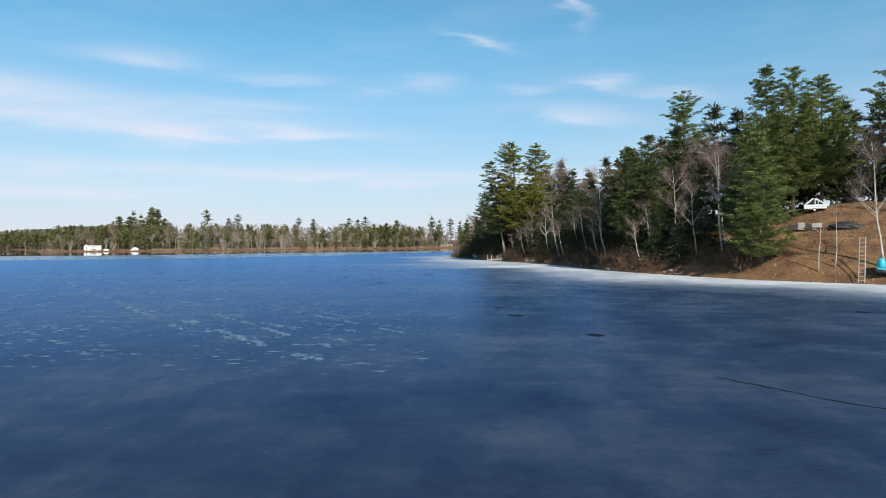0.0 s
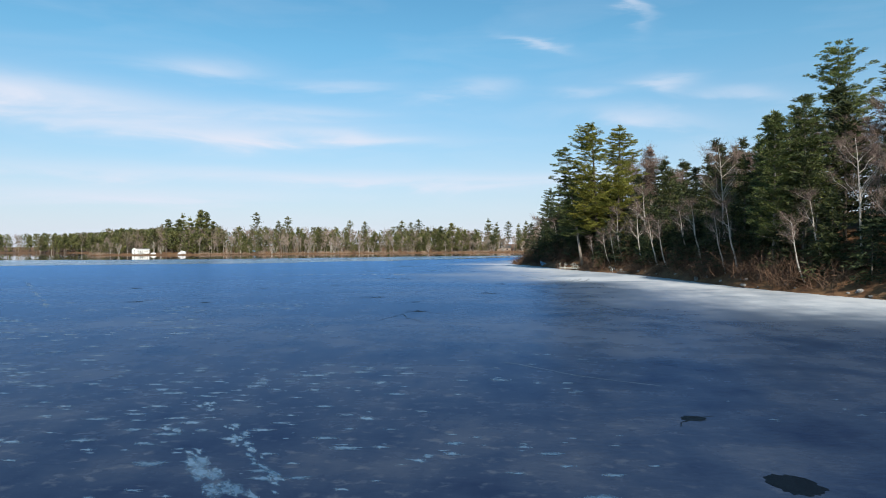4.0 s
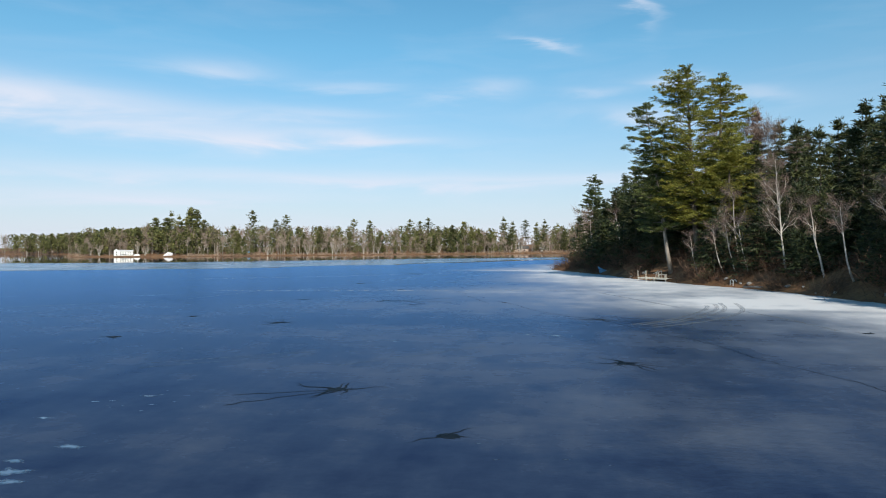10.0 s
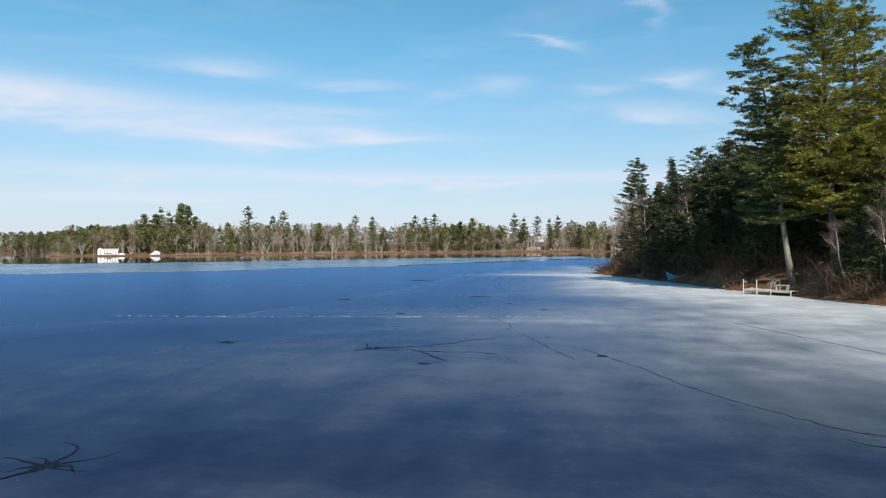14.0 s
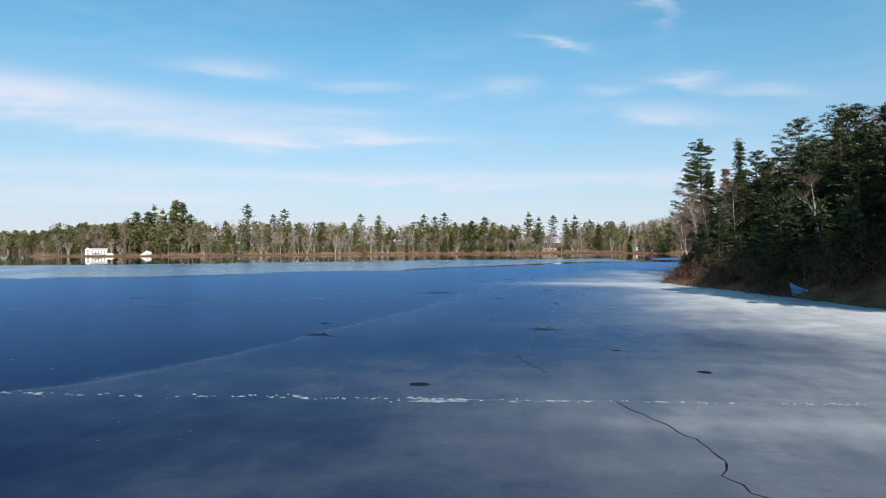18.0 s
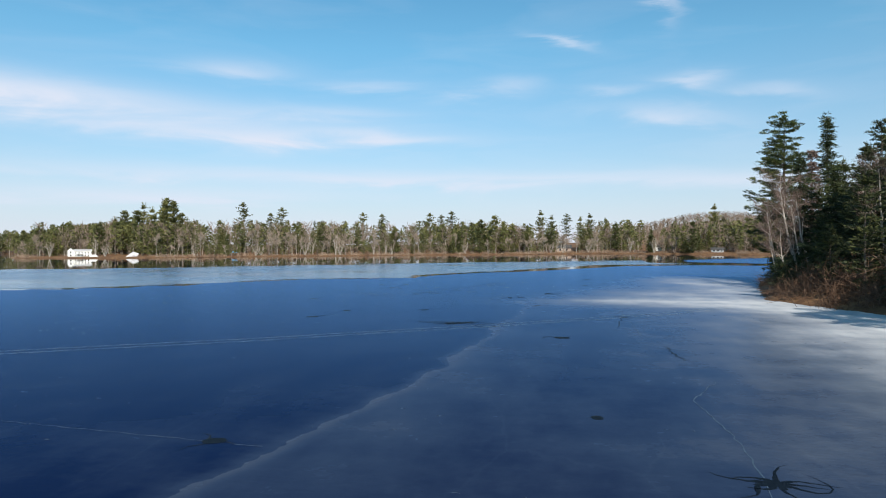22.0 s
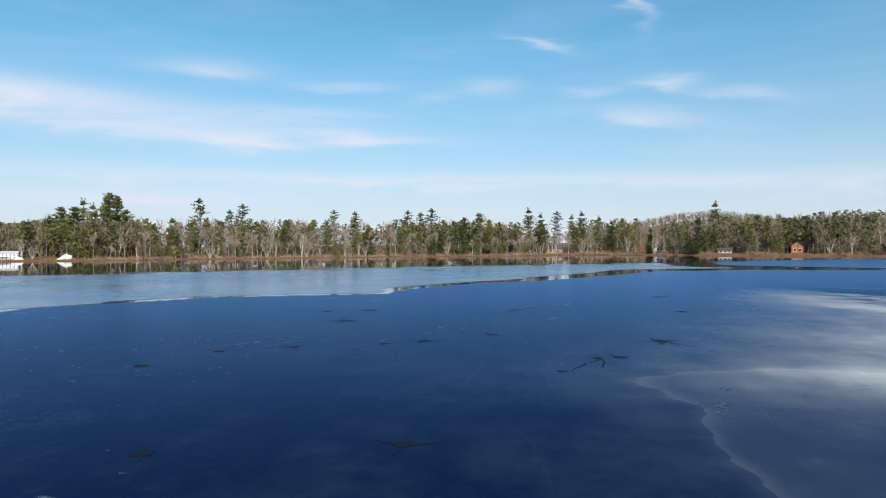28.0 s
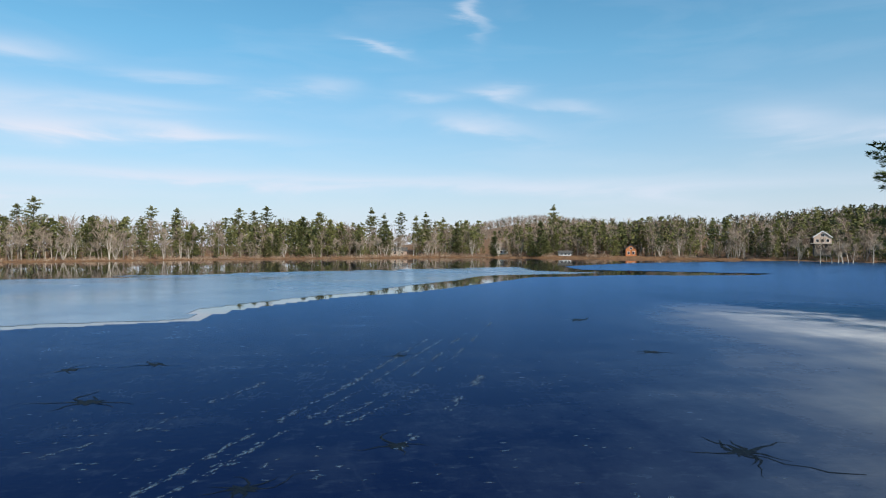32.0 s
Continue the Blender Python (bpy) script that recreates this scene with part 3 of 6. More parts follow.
def build_water():
    g = Geo()
    g.add([(-1300, -700, -0.06), (400, -700, -0.06), (400, 800, -0.06), (-1300, 800, -0.06)], [(0, 1, 2, 3)])
    m = bpy.data.materials.new("lake_water")
    m.use_nodes = True
    t = m.node_tree
    p = t.nodes["Principled BSDF"]
    p.inputs["Base Color"].default_value = (0.006, 0.012, 0.02, 1)
    p.inputs["Roughness"].default_value, p.inputs["IOR"].default_value = 0.03, 1.33
    co = t.nodes.new("ShaderNodeTexCoord")
    n = t.nodes.new("ShaderNodeTexNoise")
    n.inputs["Scale"].default_value, n.inputs["Detail"].default_value = 0.9, 3
    t.links.new(co.outputs["Object"], n.inputs["Vector"])
    b = t.nodes.new("ShaderNodeBump")
    b.inputs["Strength"].default_value, b.inputs["Distance"].default_value = 0.06, 0.02
    t.links.new(n.outputs["Fac"], b.inputs["Height"])
    t.links.new(b.outputs[0], p.inputs["Normal"])
    tagged(part("water", g, m), "open still lake water mirroring the far shore", "water", kind="structure")
    # thin new ice between the far shore's open water and the old ice
    g = Geo()
    xs = axis_steps([(-420, -80, 4), (-80, 0, 0.8), (0, 60, 1.6)])
    ys = axis_steps([(120, 190, 1.6), (190, 310, 0.5), (310, 420, 1.6)])
    X, Y = np.meshgrid(xs, ys)
    x, y = X.ravel(), Y.ravel()
    w = value_noise(x * 0.5, y, 6, 21) * 9 + value_noise(x, y, 2.2, 22) * 2
    de = dist_line(x, y, ICE_EDGE)
    ds = dist_line(x, y, FAR_SHORE)
    old = inside(x, y, np.array(ICE_EDGE + [(300, 392), (300, -600), (-1300, -600)], float))
    near = np.interp(x, [-300, -60, -34, -20, 10], [1, 1, 2, 5, 9])
    ok = (~old) & (de > near - 2 + w * 0.35) & (ds > 30) & (y < np.clip(292 + 0.55 * (x + 80), 262, 345) + w * 1.6 - 8)
    k = np.arange(X.size).reshape(X.shape)
    f = np.stack([k[:-1, :-1], k[:-1, 1:], k[1:, 1:], k[1:, :-1]], -1).reshape(-1, 4)
    f = f[ok[f].all(1)]
    used = np.unique(f)
    back = np.full(X.size, -1)
    back[used] = np.arange(len(used))
    g.v.append(np.stack([x[used], y[used], np.full(len(used), -0.045)], -1))
    g.f = list(map(tuple, back[f].tolist()))
    m = mat("skim_ice", (0.028, 0.07, 0.15), (0.055, 0.12, 0.22), 0.2, 0.06, 0.9, 0.015, spec=0.5, stretch=(0.35, 1, 1))
    t = m.node_tree
    n = t.nodes.new("ShaderNodeTexNoise")
    n.inputs["Scale"].default_value, n.inputs["Detail"].default_value = 0.05, 4
    co = t.nodes.new("ShaderNodeTexCoord")
    t.links.new(co.outputs["Object"], n.inputs["Vector"])
    t.links.new(mth(t, "MULTIPLY_ADD", n.outputs["Fac"], 0.4, 0.02, clamp=True), t.nodes["Principled BSDF"].inputs["Roughness"])
    tagged(part("skim_ice", g, m), "thin pale new ice beside the open water", "ice", kind="structure")


build_ground()
build_ice()
build_water()

# ---- trees ----
RNG = np.random.RandomState(7)


def tufts(rng, pos, way, size, k, flat, width, rad):
    """Puffs of needles: k sprays over the upper shell of a flattened clump at each place, pointing outwards."""
    n = len(pos)
    u = rng.normal(0, 1, (n * k, 3))
    u[:, 2] = np.abs(u[:, 2]) * np.where(rng.rand(n * k) < 0.24, -0.7, 1)
    u = unit(u)
    W = np.repeat(unit(way), k, 0)
    r = np.repeat(rad, k)[:, None] * rng.uniform(0.55, 1.12, (n * k, 1))
    P = np.repeat(pos, k, 0) + u * r * np.array([1, 1, flat])
    out = unit(u * np.array([1, 1, 1 / flat]))
    D = unit(W * 0.9 + u * np.array([1, 1, 0.35]) * 0.8 + rng.normal(0, 0.32, (n * k, 3)))
    L = np.repeat(size, k)[:, None] * rng.uniform(0.7, 1.3, (n * k, 1))
    S = unit(np.cross(D, out + rng.normal(0, 0.42, (n * k, 3)))) * L * width * 0.5
    return np.stack([P - S - D * L * 0.4, P + S - D * L * 0.4, P + D * L * 0.6], 1).reshape(-1, 3)


def trunk_line(rng, H, lean=(0, 0), bend=0.02, k=8):
    u = np.linspace(0, 1, k)
    w = np.cumsum(rng.normal(0, bend * H / k, (k, 2)), 0)
    w -= w[0]
    return np.stack([u * H * lean[0] + w[:, 0], u * H * lean[1] + w[:, 1], u * H], -1)


def pine_parts(rng, H, base, R, whorl, per, dens, k, size, lift=0.25, ragged=0.35, power=0.6, lean=(0, 0), sides=7, wind=(0, 0), droop=0.0, trunk_r=None, top=1.0, tuft=0.24, puff=0.5):
    """Trunk with limbs, and needle sprays: plates of needles on spaced limbs. base: height of the lowest live limb."""
    wood, green = Geo(), Geo()
    line = trunk_line(rng, H, lean)
    r0 = trunk_r or H * 0.0125
    wood.tube(line, np.interp(np.linspace(0, 1, len(line)), [0, 0.05, 1], [r0 * 1.25, r0, r0 * 0.12]), sides)
    pos, way, sz = [], [], []
    z = base
    while z < H * 0.985:
        u = (z - base) / (H - base)
        prof = R * ((1 - u) ** power) * min(1, 0.62 + u * 2.2) * top + 0.25
        n = max(3, int(round(per * (1 - 0.35 * u))))
        a0 = rng.uniform(0, 6.28)
        for j in range(n):
            if rng.rand() < ragged * 0.35:
                continue
            a = a0 + 6.283 * j / n + rng.normal(0, 0.25)
            L = prof * rng.uniform(1 - ragged, 1 + ragged * 0.6)
            zz = z + rng.uniform(-0.5, 0.5) * whorl
            p0 = np.array([np.interp(zz, line[:, 2], line[:, 0]), np.interp(zz, line[:, 2], line[:, 1]), zz])
            out = np.array([math.cos(a) + wind[0], math.sin(a) + wind[1], 0])
            out /= np.linalg.norm(out)
            L *= 1 + 0.35 * (out[0] * wind[0] + out[1] * wind[1])
            s = np.linspace(0, 1, 4)
            up = lift * (1 - droop) * (0.35 + 0.9 * u)
            rise = L * (up * s - droop * 0.5 * s + (lift * 0.5 + 0.07) * s**2.4)
            limb = p0 + out * (L * s)[:, None] + np.array([0, 0, 1.0]) * rise[:, None]
            if sides > 5:
                wood.tube(limb, r0 * 0.3 * (1 - 0.72 * u) * np.array([1, 0.7, 0.4, 0.12]), 3, False)
            else:
                wood.tube(limb[[0, 2, 3]], r0 * 0.3 * (1 - 0.72 * u) * np.array([1, 0.5, 0.12]), 3, False)
            m = max(3, int(L * dens * 0.17 * rng.uniform(0.8, 1.2)))
            q = np.linspace(0.22, 1.0, m) + rng.normal(0, 0.05, m)
            side = np.array([-out[1], out[0], 0])
            wide = 0.34 * L * (1.15 - q) * rng.normal(0, 0.8, m)
            at = p0 + out * (L * q)[:, None] + side * wide[:, None]
            at[:, 2] += np.interp(q, s, rise) + rng.normal(0, 0.05 + 0.022 * L, m) - 0.25 * np.abs(wide) * droop
            pos.append(at)
            way.append(out * 0.8 + side * np.sign(wide)[:, None] * 0.35 + np.array([0, 0, 0.2 - 0.45 * droop]))
            sz.append(np.full(m, size) * rng.uniform(0.8, 1.2, m))
        z += whorl * rng.uniform(0.75, 1.25)
    m = 5
    tip = line[-1] + rng.normal(0, 0.2, (m, 3)) * np.array([1, 1, 2.2]) - np.array([0, 0, 0.4])
    pos.append(tip), way.append(np.tile([0, 0, 1.0], (m, 1))), sz.append(np.full(m, size))
    pos, way, sz = np.concatenate(pos), np.concatenate(way), np.concatenate(sz)
    green.tris(tufts(rng, pos, way, sz * 0.85, k * 5, puff, tuft, (0.26 + 0.6 * size) * rng.uniform(0.7, 1.25, len(pos))))
    return wood, green


def make_tree(name, wood, green, wood_mat, green_mat, label, category, m, group=""):
    root = thing(name, m, label, category, group)
    part("trunk", wood, wood_mat, root, smooth=True)
    part("crown", green, green_mat, root)
    return root


def bare_parts(rng, H, lean=(0.0, 0.0), r0=0.11, forks=5, twig=90, spread=0.5, start=0.35, tw=0.02, tl=0.9, curve=0.3):
    """A leafless tree: white or grey stem with main limbs, and fine twigs."""
    stem, fine = Geo(), Geo()
    u = np.linspace(0, 1, 9)
    line = np.stack([H * (lean[0] * u - curve * lean[0] * u * u), H * (lean[1] * u - curve * lean[1] * u * u), H * u], -1)
    line[1:, :2] += np.cumsum(rng.normal(0, 0.012 * H, (8, 2)), 0) * 0.5
    stem.tube(line, r0 * np.interp(u, [0, 0.5, 1], [1, 0.62, 0.1]), 6)
    ends = []
    for _ in range(forks):
        s = rng.uniform(start, 0.92)
        p = np.array([np.interp(s, u, line[:, c]) for c in range(3)])
        a = rng.uniform(0, 6.283)
        d = unit(np.array([math.cos(a) * spread, math.sin(a) * spread, rng.uniform(0.35, 0.9)]) + np.array([lean[0], lean[1], 0]) * 0.5)
        L = H * (1 - s * 0.75) * rng.uniform(0.3, 0.62)
        w = np.cumsum(rng.normal(0, 0.05 * L, (5, 3)), 0)
        w[:, 2] = np.abs(w[:, 2])
        pts = p + d * (np.linspace(0, 1, 5) * L)[:, None] + w - w[0]
        stem.tube(pts, r0 * (1 - s * 0.7) * np.array([0.55, 0.42, 0.3, 0.2, 0.08]), 4, False)
        ends.append(pts)
        for _ in range(2):
            q = rng.randint(1, 4)
            d2 = unit(d + rng.normal(0, 0.6, 3))
            pt2 = pts[q] + d2 * (np.linspace(0, 1, 3) * L * rng.uniform(0.3, 0.55))[:, None]
            stem.tube(pt2, r0 * (1 - s * 0.7) * np.array([0.3, 0.18, 0.05]), 3, False)
            ends.append(pt2)
    ends.append(line[5:])
    pos, way = [], []
    for pts in ends:
        q = rng.uniform(0.25, 1, twig)
        k = np.linspace(0, 1, len(pts))
        at = np.stack([np.interp(q, k, pts[:, c]) for c in range(3)], -1)
        pos.append(at)
        way.append(np.tile(unit(pts[-1] - pts[0]) + np.array([0, 0, 0.3]), (twig, 1)))
    pos, way = np.concatenate(pos), np.concatenate(way)
    pos = pos + rng.normal(0, 0.02 * H, pos.shape)
    n = len(pos)
    D = unit(way + rng.normal(0, 0.6, (n, 3)))
    L = tl * rng.uniform(0.5, 1.4, (n, 1))
    S = unit(np.cross(D, rng.normal(0, 1, (n, 3)))) * tw
    bend = rng.normal(0, 0.15, (n, 3)) * L
    fine.tris(np.stack([pos - S, pos + S, pos + D * L + bend], 1).reshape(-1, 3))
    return stem, fine


def brush_geo(rng, H, W, n, tw=0.018):
    g = Geo()
    base = np.stack([rng.normal(0, W * 0.28, n), rng.normal(0, W * 0.28, n), np.full(n, -0.1)], -1)
    d = unit(np.stack([rng.normal(0, 0.55, n), rng.normal(0, 0.55, n), rng.uniform(0.35, 1.1, n)], -1))
    L = H * rng.uniform(0.45, 1.2, (n, 1))
    mid = base + d * L * 0.55
    d2 = unit(d + rng.normal(0, 0.35, (n, 3)) - np.array([0, 0, 0.25]))
    end = mid + d2 * L * 0.55
    S = unit(np.cross(d, rng.normal(0, 1, (n, 3)))) * tw
    g.tris(np.stack([base - S, base + S, mid], 1).reshape(-1, 3))
    g.tris(np.stack([base + S, mid + S * 0.6, mid - S * 0.6], 1).reshape(-1, 3))
    g.tris(np.stack([mid - S * 0.7, mid + S * 0.7, end], 1).reshape(-1, 3))
    k = 2
    P = np.repeat(mid, k, 0) + rng.uniform(-0.3, 0.9, (n * k, 1)) * np.repeat(d2 * L * 0.5, k, 0)
    D = unit(np.repeat(d2, k, 0) + rng.normal(0, 0.6, (n * k, 3)))
    S2 = unit(np.cross(D, rng.normal(0, 1, (n * k, 3)))) * tw * 0.6
    g.tris(np.stack([P - S2, P + S2, P + D * rng.uniform(0.2, 0.6, (n * k, 1)) * H * 0.5], 1).reshape(-1, 3))
    return g


def on_ground(x, y, sink=0.15, yaw=0.0, s=1.0, tilt=(0, 0)):
    return pose(x, y, ground_z(x, y) - sink, tilt[0], tilt[1], yaw) @ Matrix.Scale(s, 4)


def place_copy(src, x, y, s=1.0, yaw=0.0, sink=0.15, tilt=(0, 0)):
    ob = copy_thing(src, pose(x, y, ground_z(x, y) - sink, tilt[0], tilt[1], yaw))
    ob.scale = (s, s, s)
    return ob


# ---- the near shore's tall pines ----
LAB_PINE = "tall white pine with layered green needle plates on the bank"


def hero_pine(x, y, top, base, R, seed, warm=False, pale=False, dark=False, mid=False, label=LAB_PINE, **kw):
    z0 = ground_z(x, y)
    rng = np.random.RandomState(seed)
    opts = dict(whorl=0.88, per=8, dens=18.0, k=9, size=0.34, power=0.6, lift=0.1, tuft=0.3, puff=0.42)
    opts.update(kw)
    w, g = pine_parts(rng, top - z0, base, R, **opts)
    return make_tree("white_pine", w, g, M["bark_pale"] if pale else M["bark"], M["pine_warm"] if warm else M["pine_deep_shade"] if dark else M["pine_mid"] if mid else M["pine"], label, "pine tree", on_ground(x, y))


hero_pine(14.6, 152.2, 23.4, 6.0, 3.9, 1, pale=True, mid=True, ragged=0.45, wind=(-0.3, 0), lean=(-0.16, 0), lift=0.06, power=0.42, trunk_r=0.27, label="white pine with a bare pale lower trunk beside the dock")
hero_pine(17.6, 150.3, 27.2, 5.0, 4.6, 2, warm=True, ragged=0.42, wind=(-0.55, 0), lean=(-0.05, 0), power=0.36, lift=0.2, trunk_r=0.4, label="tall wind-swept yellow-green white pine on the bank")
hero_pine(22.6, 157.5, 28.2, 3.5, 5.6, 3, warm=True, ragged=0.4, power=0.42, trunk_r=0.42, label="broad sunlit yellow-green white pine on the bank")
hero_pine(20.8, 148.5, 19.5, 2.0, 4.8, 31, warm=True, ragged=0.35, lift=0.1)
hero_pine(42.4, 114.5, 30.5, 12, 4.6, 4, ragged=0.5, lift=0.25, power=0.45, label="very tall white pine with a rounded flaring top")
hero_pine(44.5, 89.5, 28.0, 4.0, 4.8, 5, lift=0.2, ragged=0.3)
hero_pine(48.6, 90.5, 28.2, 4.0, 5.4, 6, lift=0.2, ragged=0.3)
hero_pine(53.5, 92.0, 27.6, 4.0, 5.2, 7, lift=0.2)
hero_pine(37.2, 76.0, 17.4, 1.4, 4.4, 8, lift=0.16, whorl=0.9, ragged=0.3, power=0.8, label="full young white pine low on the bank by the campsite")
hero_pine(38.2, 82.0, 19.5, 2.2, 3.8, 9, lift=0.16, ragged=0.3, power=0.75)
hero_pine(56.0, 79.5, 26.0, 12, 4.5, 10, lift=0.2, ragged=0.5)
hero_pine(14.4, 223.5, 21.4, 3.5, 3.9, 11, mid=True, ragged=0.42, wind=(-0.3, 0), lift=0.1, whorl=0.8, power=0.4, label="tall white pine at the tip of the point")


def hero_red_pine(x, y, top, base, R, seed):
    z0 = ground_z(x, y)
    w, g = pine_parts(np.random.RandomState(seed), top - z0, base, R, whorl=0.7, per=7, dens=17.0, k=9, size=0.34, lift=0.25, ragged=0.3, power=0.6, tuft=0.3)
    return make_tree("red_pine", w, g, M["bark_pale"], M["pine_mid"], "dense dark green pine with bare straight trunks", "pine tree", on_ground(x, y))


hero_red_pine(27.8, 98.5, 18.6, 4.0, 3.0, 21)
hero_red_pine(31.3, 99.4, 20.6, 4.0, 3.4, 22)
hero_red_pine(30.0, 103.5, 19.4, 4.0, 3.2, 23)

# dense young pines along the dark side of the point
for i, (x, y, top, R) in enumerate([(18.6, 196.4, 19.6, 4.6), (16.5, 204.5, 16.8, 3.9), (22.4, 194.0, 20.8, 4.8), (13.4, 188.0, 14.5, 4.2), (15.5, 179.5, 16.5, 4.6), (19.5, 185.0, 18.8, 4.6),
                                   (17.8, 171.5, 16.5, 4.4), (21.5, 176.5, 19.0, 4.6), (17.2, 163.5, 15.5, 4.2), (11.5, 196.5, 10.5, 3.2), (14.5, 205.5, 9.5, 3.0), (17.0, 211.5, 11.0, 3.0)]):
    # dark=True: needles with the point's shade put into their colour
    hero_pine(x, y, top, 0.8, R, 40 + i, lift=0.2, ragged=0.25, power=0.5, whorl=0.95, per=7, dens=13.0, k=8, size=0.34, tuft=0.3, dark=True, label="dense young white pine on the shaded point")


def spruce_thing(seed, H, R, m, dead=False):
    rng = np.random.RandomState(seed)
    w, g = pine_parts(rng, H, 0.7, R, whorl=0.5, per=6, dens=7.0, k=4, size=0.5, lift=0.0, ragged=0.25, power=0.95, droop=0.7)
    return make_tree("spruce", w, g, M["bark"], M["twig"] if dead else M["spruce"], "dying spruce with thin rusty branches" if dead else "narrow dark green spruce", "spruce tree", m)


spruce_thing(61, 21.5, 2.9, on_ground(22.5, 230.0))
spruce_thing(62, 16.8, 2.0, on_ground(19.6, 227.4), dead=True)
spruce_thing(63, 14.6, 1.9, on_ground(14.0, 217.5))
spruce_thing(64, 12.0, 2.6, on_ground(16.3, 213.5))
spruce_thing(65, 17.5, 2.3, on_ground(30.5, 166.5), dead=True)

# stock trees for the wood behind
STOCK = []
for i, (H, R, lift, power, drp) in enumerate([(15, 3.6, 0.12, 0.55, 0), (12, 3.2, 0.15, 0.5, 0), (17, 3.4, 0.1, 0.6, 0.1), (13, 2.6, 0.0, 0.9, 0.6), (9, 2.4, 0.0, 0.9, 0.7), (18, 3.8, 0.12, 0.6, 0)]):
    w, g = pine_parts(np.random.RandomState(80 + i), H, 1.0 if drp else 2.2, R, whorl=1.05, per=6, dens=6.0, k=3, size=0.75, tuft=0.3, lift=lift, power=power, droop=drp, sides=5)
    # stock pines carry the wood's shade in their needle colour; spruces keep their own
    STOCK.append(("spruce" if drp > 0.5 else "pine", w.mesh("trunk", M["bark"], True), g.mesh("crown", M["spruce"] if drp > 0.5 else M["pine_deep_shade"]), H))
BARE = []
for i, (H, lean, f, tw) in enumerate([(13, (0.05, 0), 7, 70), (15, (-0.05, 0.05), 8, 70), (11, (0, -0.06), 7, 85), (14, (0.03, 0.04), 8, 85)]):
    s, t = bare_parts(np.random.RandomState(100 + i), H, lean, 0.085, f, tw, tw=0.016, tl=1.1)
    BARE.append((s.mesh("trunk", M["bark"], True), t.mesh("crown", M["twig"]), H))


SMALL = []
for i, (H, R) in enumerate([(4.5, 1.7), (3.2, 1.5), (6.0, 1.9)]):
    w, g = pine_parts(np.random.RandomState(95 + i), H, 0.2, R, whorl=0.6, per=5, dens=5.0, k=2, size=0.55, tuft=0.3, lift=0.0, power=0.8, droop=0.5, sides=4)
    SMALL.append(("spruce", w.mesh("trunk", M["bark"], True), g.mesh("crown", M["spruce"]), H))


def wood_tree(kind, i, x, y, s, yaw, group, tilt=(0, 0)):
    if kind in ("conifer", "small"):
        nm, w, g, H = (STOCK if kind == "conifer" else SMALL)[i]
        root = thing(nm, on_ground(x, y, 0.2, yaw, s), "dark green conifer in the shoreline wood", nm + " tree", group)
    else:
        w, g, H = BARE[i]
        root = thing("bare_tree", on_ground(x, y, 0.2, yaw, s, tilt), "leafless grey-brown hardwood in the shoreline wood", "tree", group)
    part("trunk", w, None, root)
    part("crown", g, None, root)
    return root


def clear_of_camp(x, y):
    return not (36 < x < 62 and 40 < y < 93)


taken = [(14.6, 152.2), (17.6, 150.3), (22.6, 157.5), (42.4, 114.5), (27.8, 98.5), (31.3, 99.4), (13.6, 225.8)]
count = 0
rr = random.Random(5)
while count < 225:
    y = rr.uniform(74, 214)
    sx = float(np.interp(y, [p[1] for p in NEAR_SHORE], [p[0] for p in NEAR_SHORE]))
    inland = rr.uniform(3.0, 44.0) ** 1.0
    if rr.random() < 0.45:
        inland = rr.uniform(3.0, 18.0)
    if (y > 200 and inland > 26) or (y > 194 and inland < 9.5):
        continue
    x = sx + inland
    if not clear_of_camp(x, y) or any((x - a) ** 2 + (y - b) ** 2 < 3.0 ** 2 for a, b in taken):
        continue
    if inside(np.array([x]), np.array([y]), LAKE)[0]:
        continue
    taken.append((x, y))
    bare = y < 165 and inland > (11 if 80 < y < 112 else 18) and rr.random() < (0.66 if 80 < y < 112 else 0.45)
    cap = 0.55 + min(inland, 22) / 22 * 0.55
    if bare:
        wood_tree("bare", rr.randrange(4), x, y, rr.uniform(0.8, 1.15) * min(1, cap + 0.2), rr.uniform(0, 360), "trees of the shoreline wood")
    else:
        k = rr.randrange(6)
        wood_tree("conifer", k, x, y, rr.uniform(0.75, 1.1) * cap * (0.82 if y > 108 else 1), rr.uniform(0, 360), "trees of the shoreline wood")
    count += 1

# bare crowns standing over the pines of the point
for x, y, k, sc in ((27.0, 176.0, 1, 1.2), (29.5, 183.0, 3, 1.25), (25.5, 190.0, 0, 1.2), (24.0, 200.0, 1, 1.05), (30.0, 170.0, 3, 1.2), (21.0, 207.0, 2, 1.1)):
    wood_tree("bare", k, x, y, sc, x * 31, "trees of the shoreline wood")

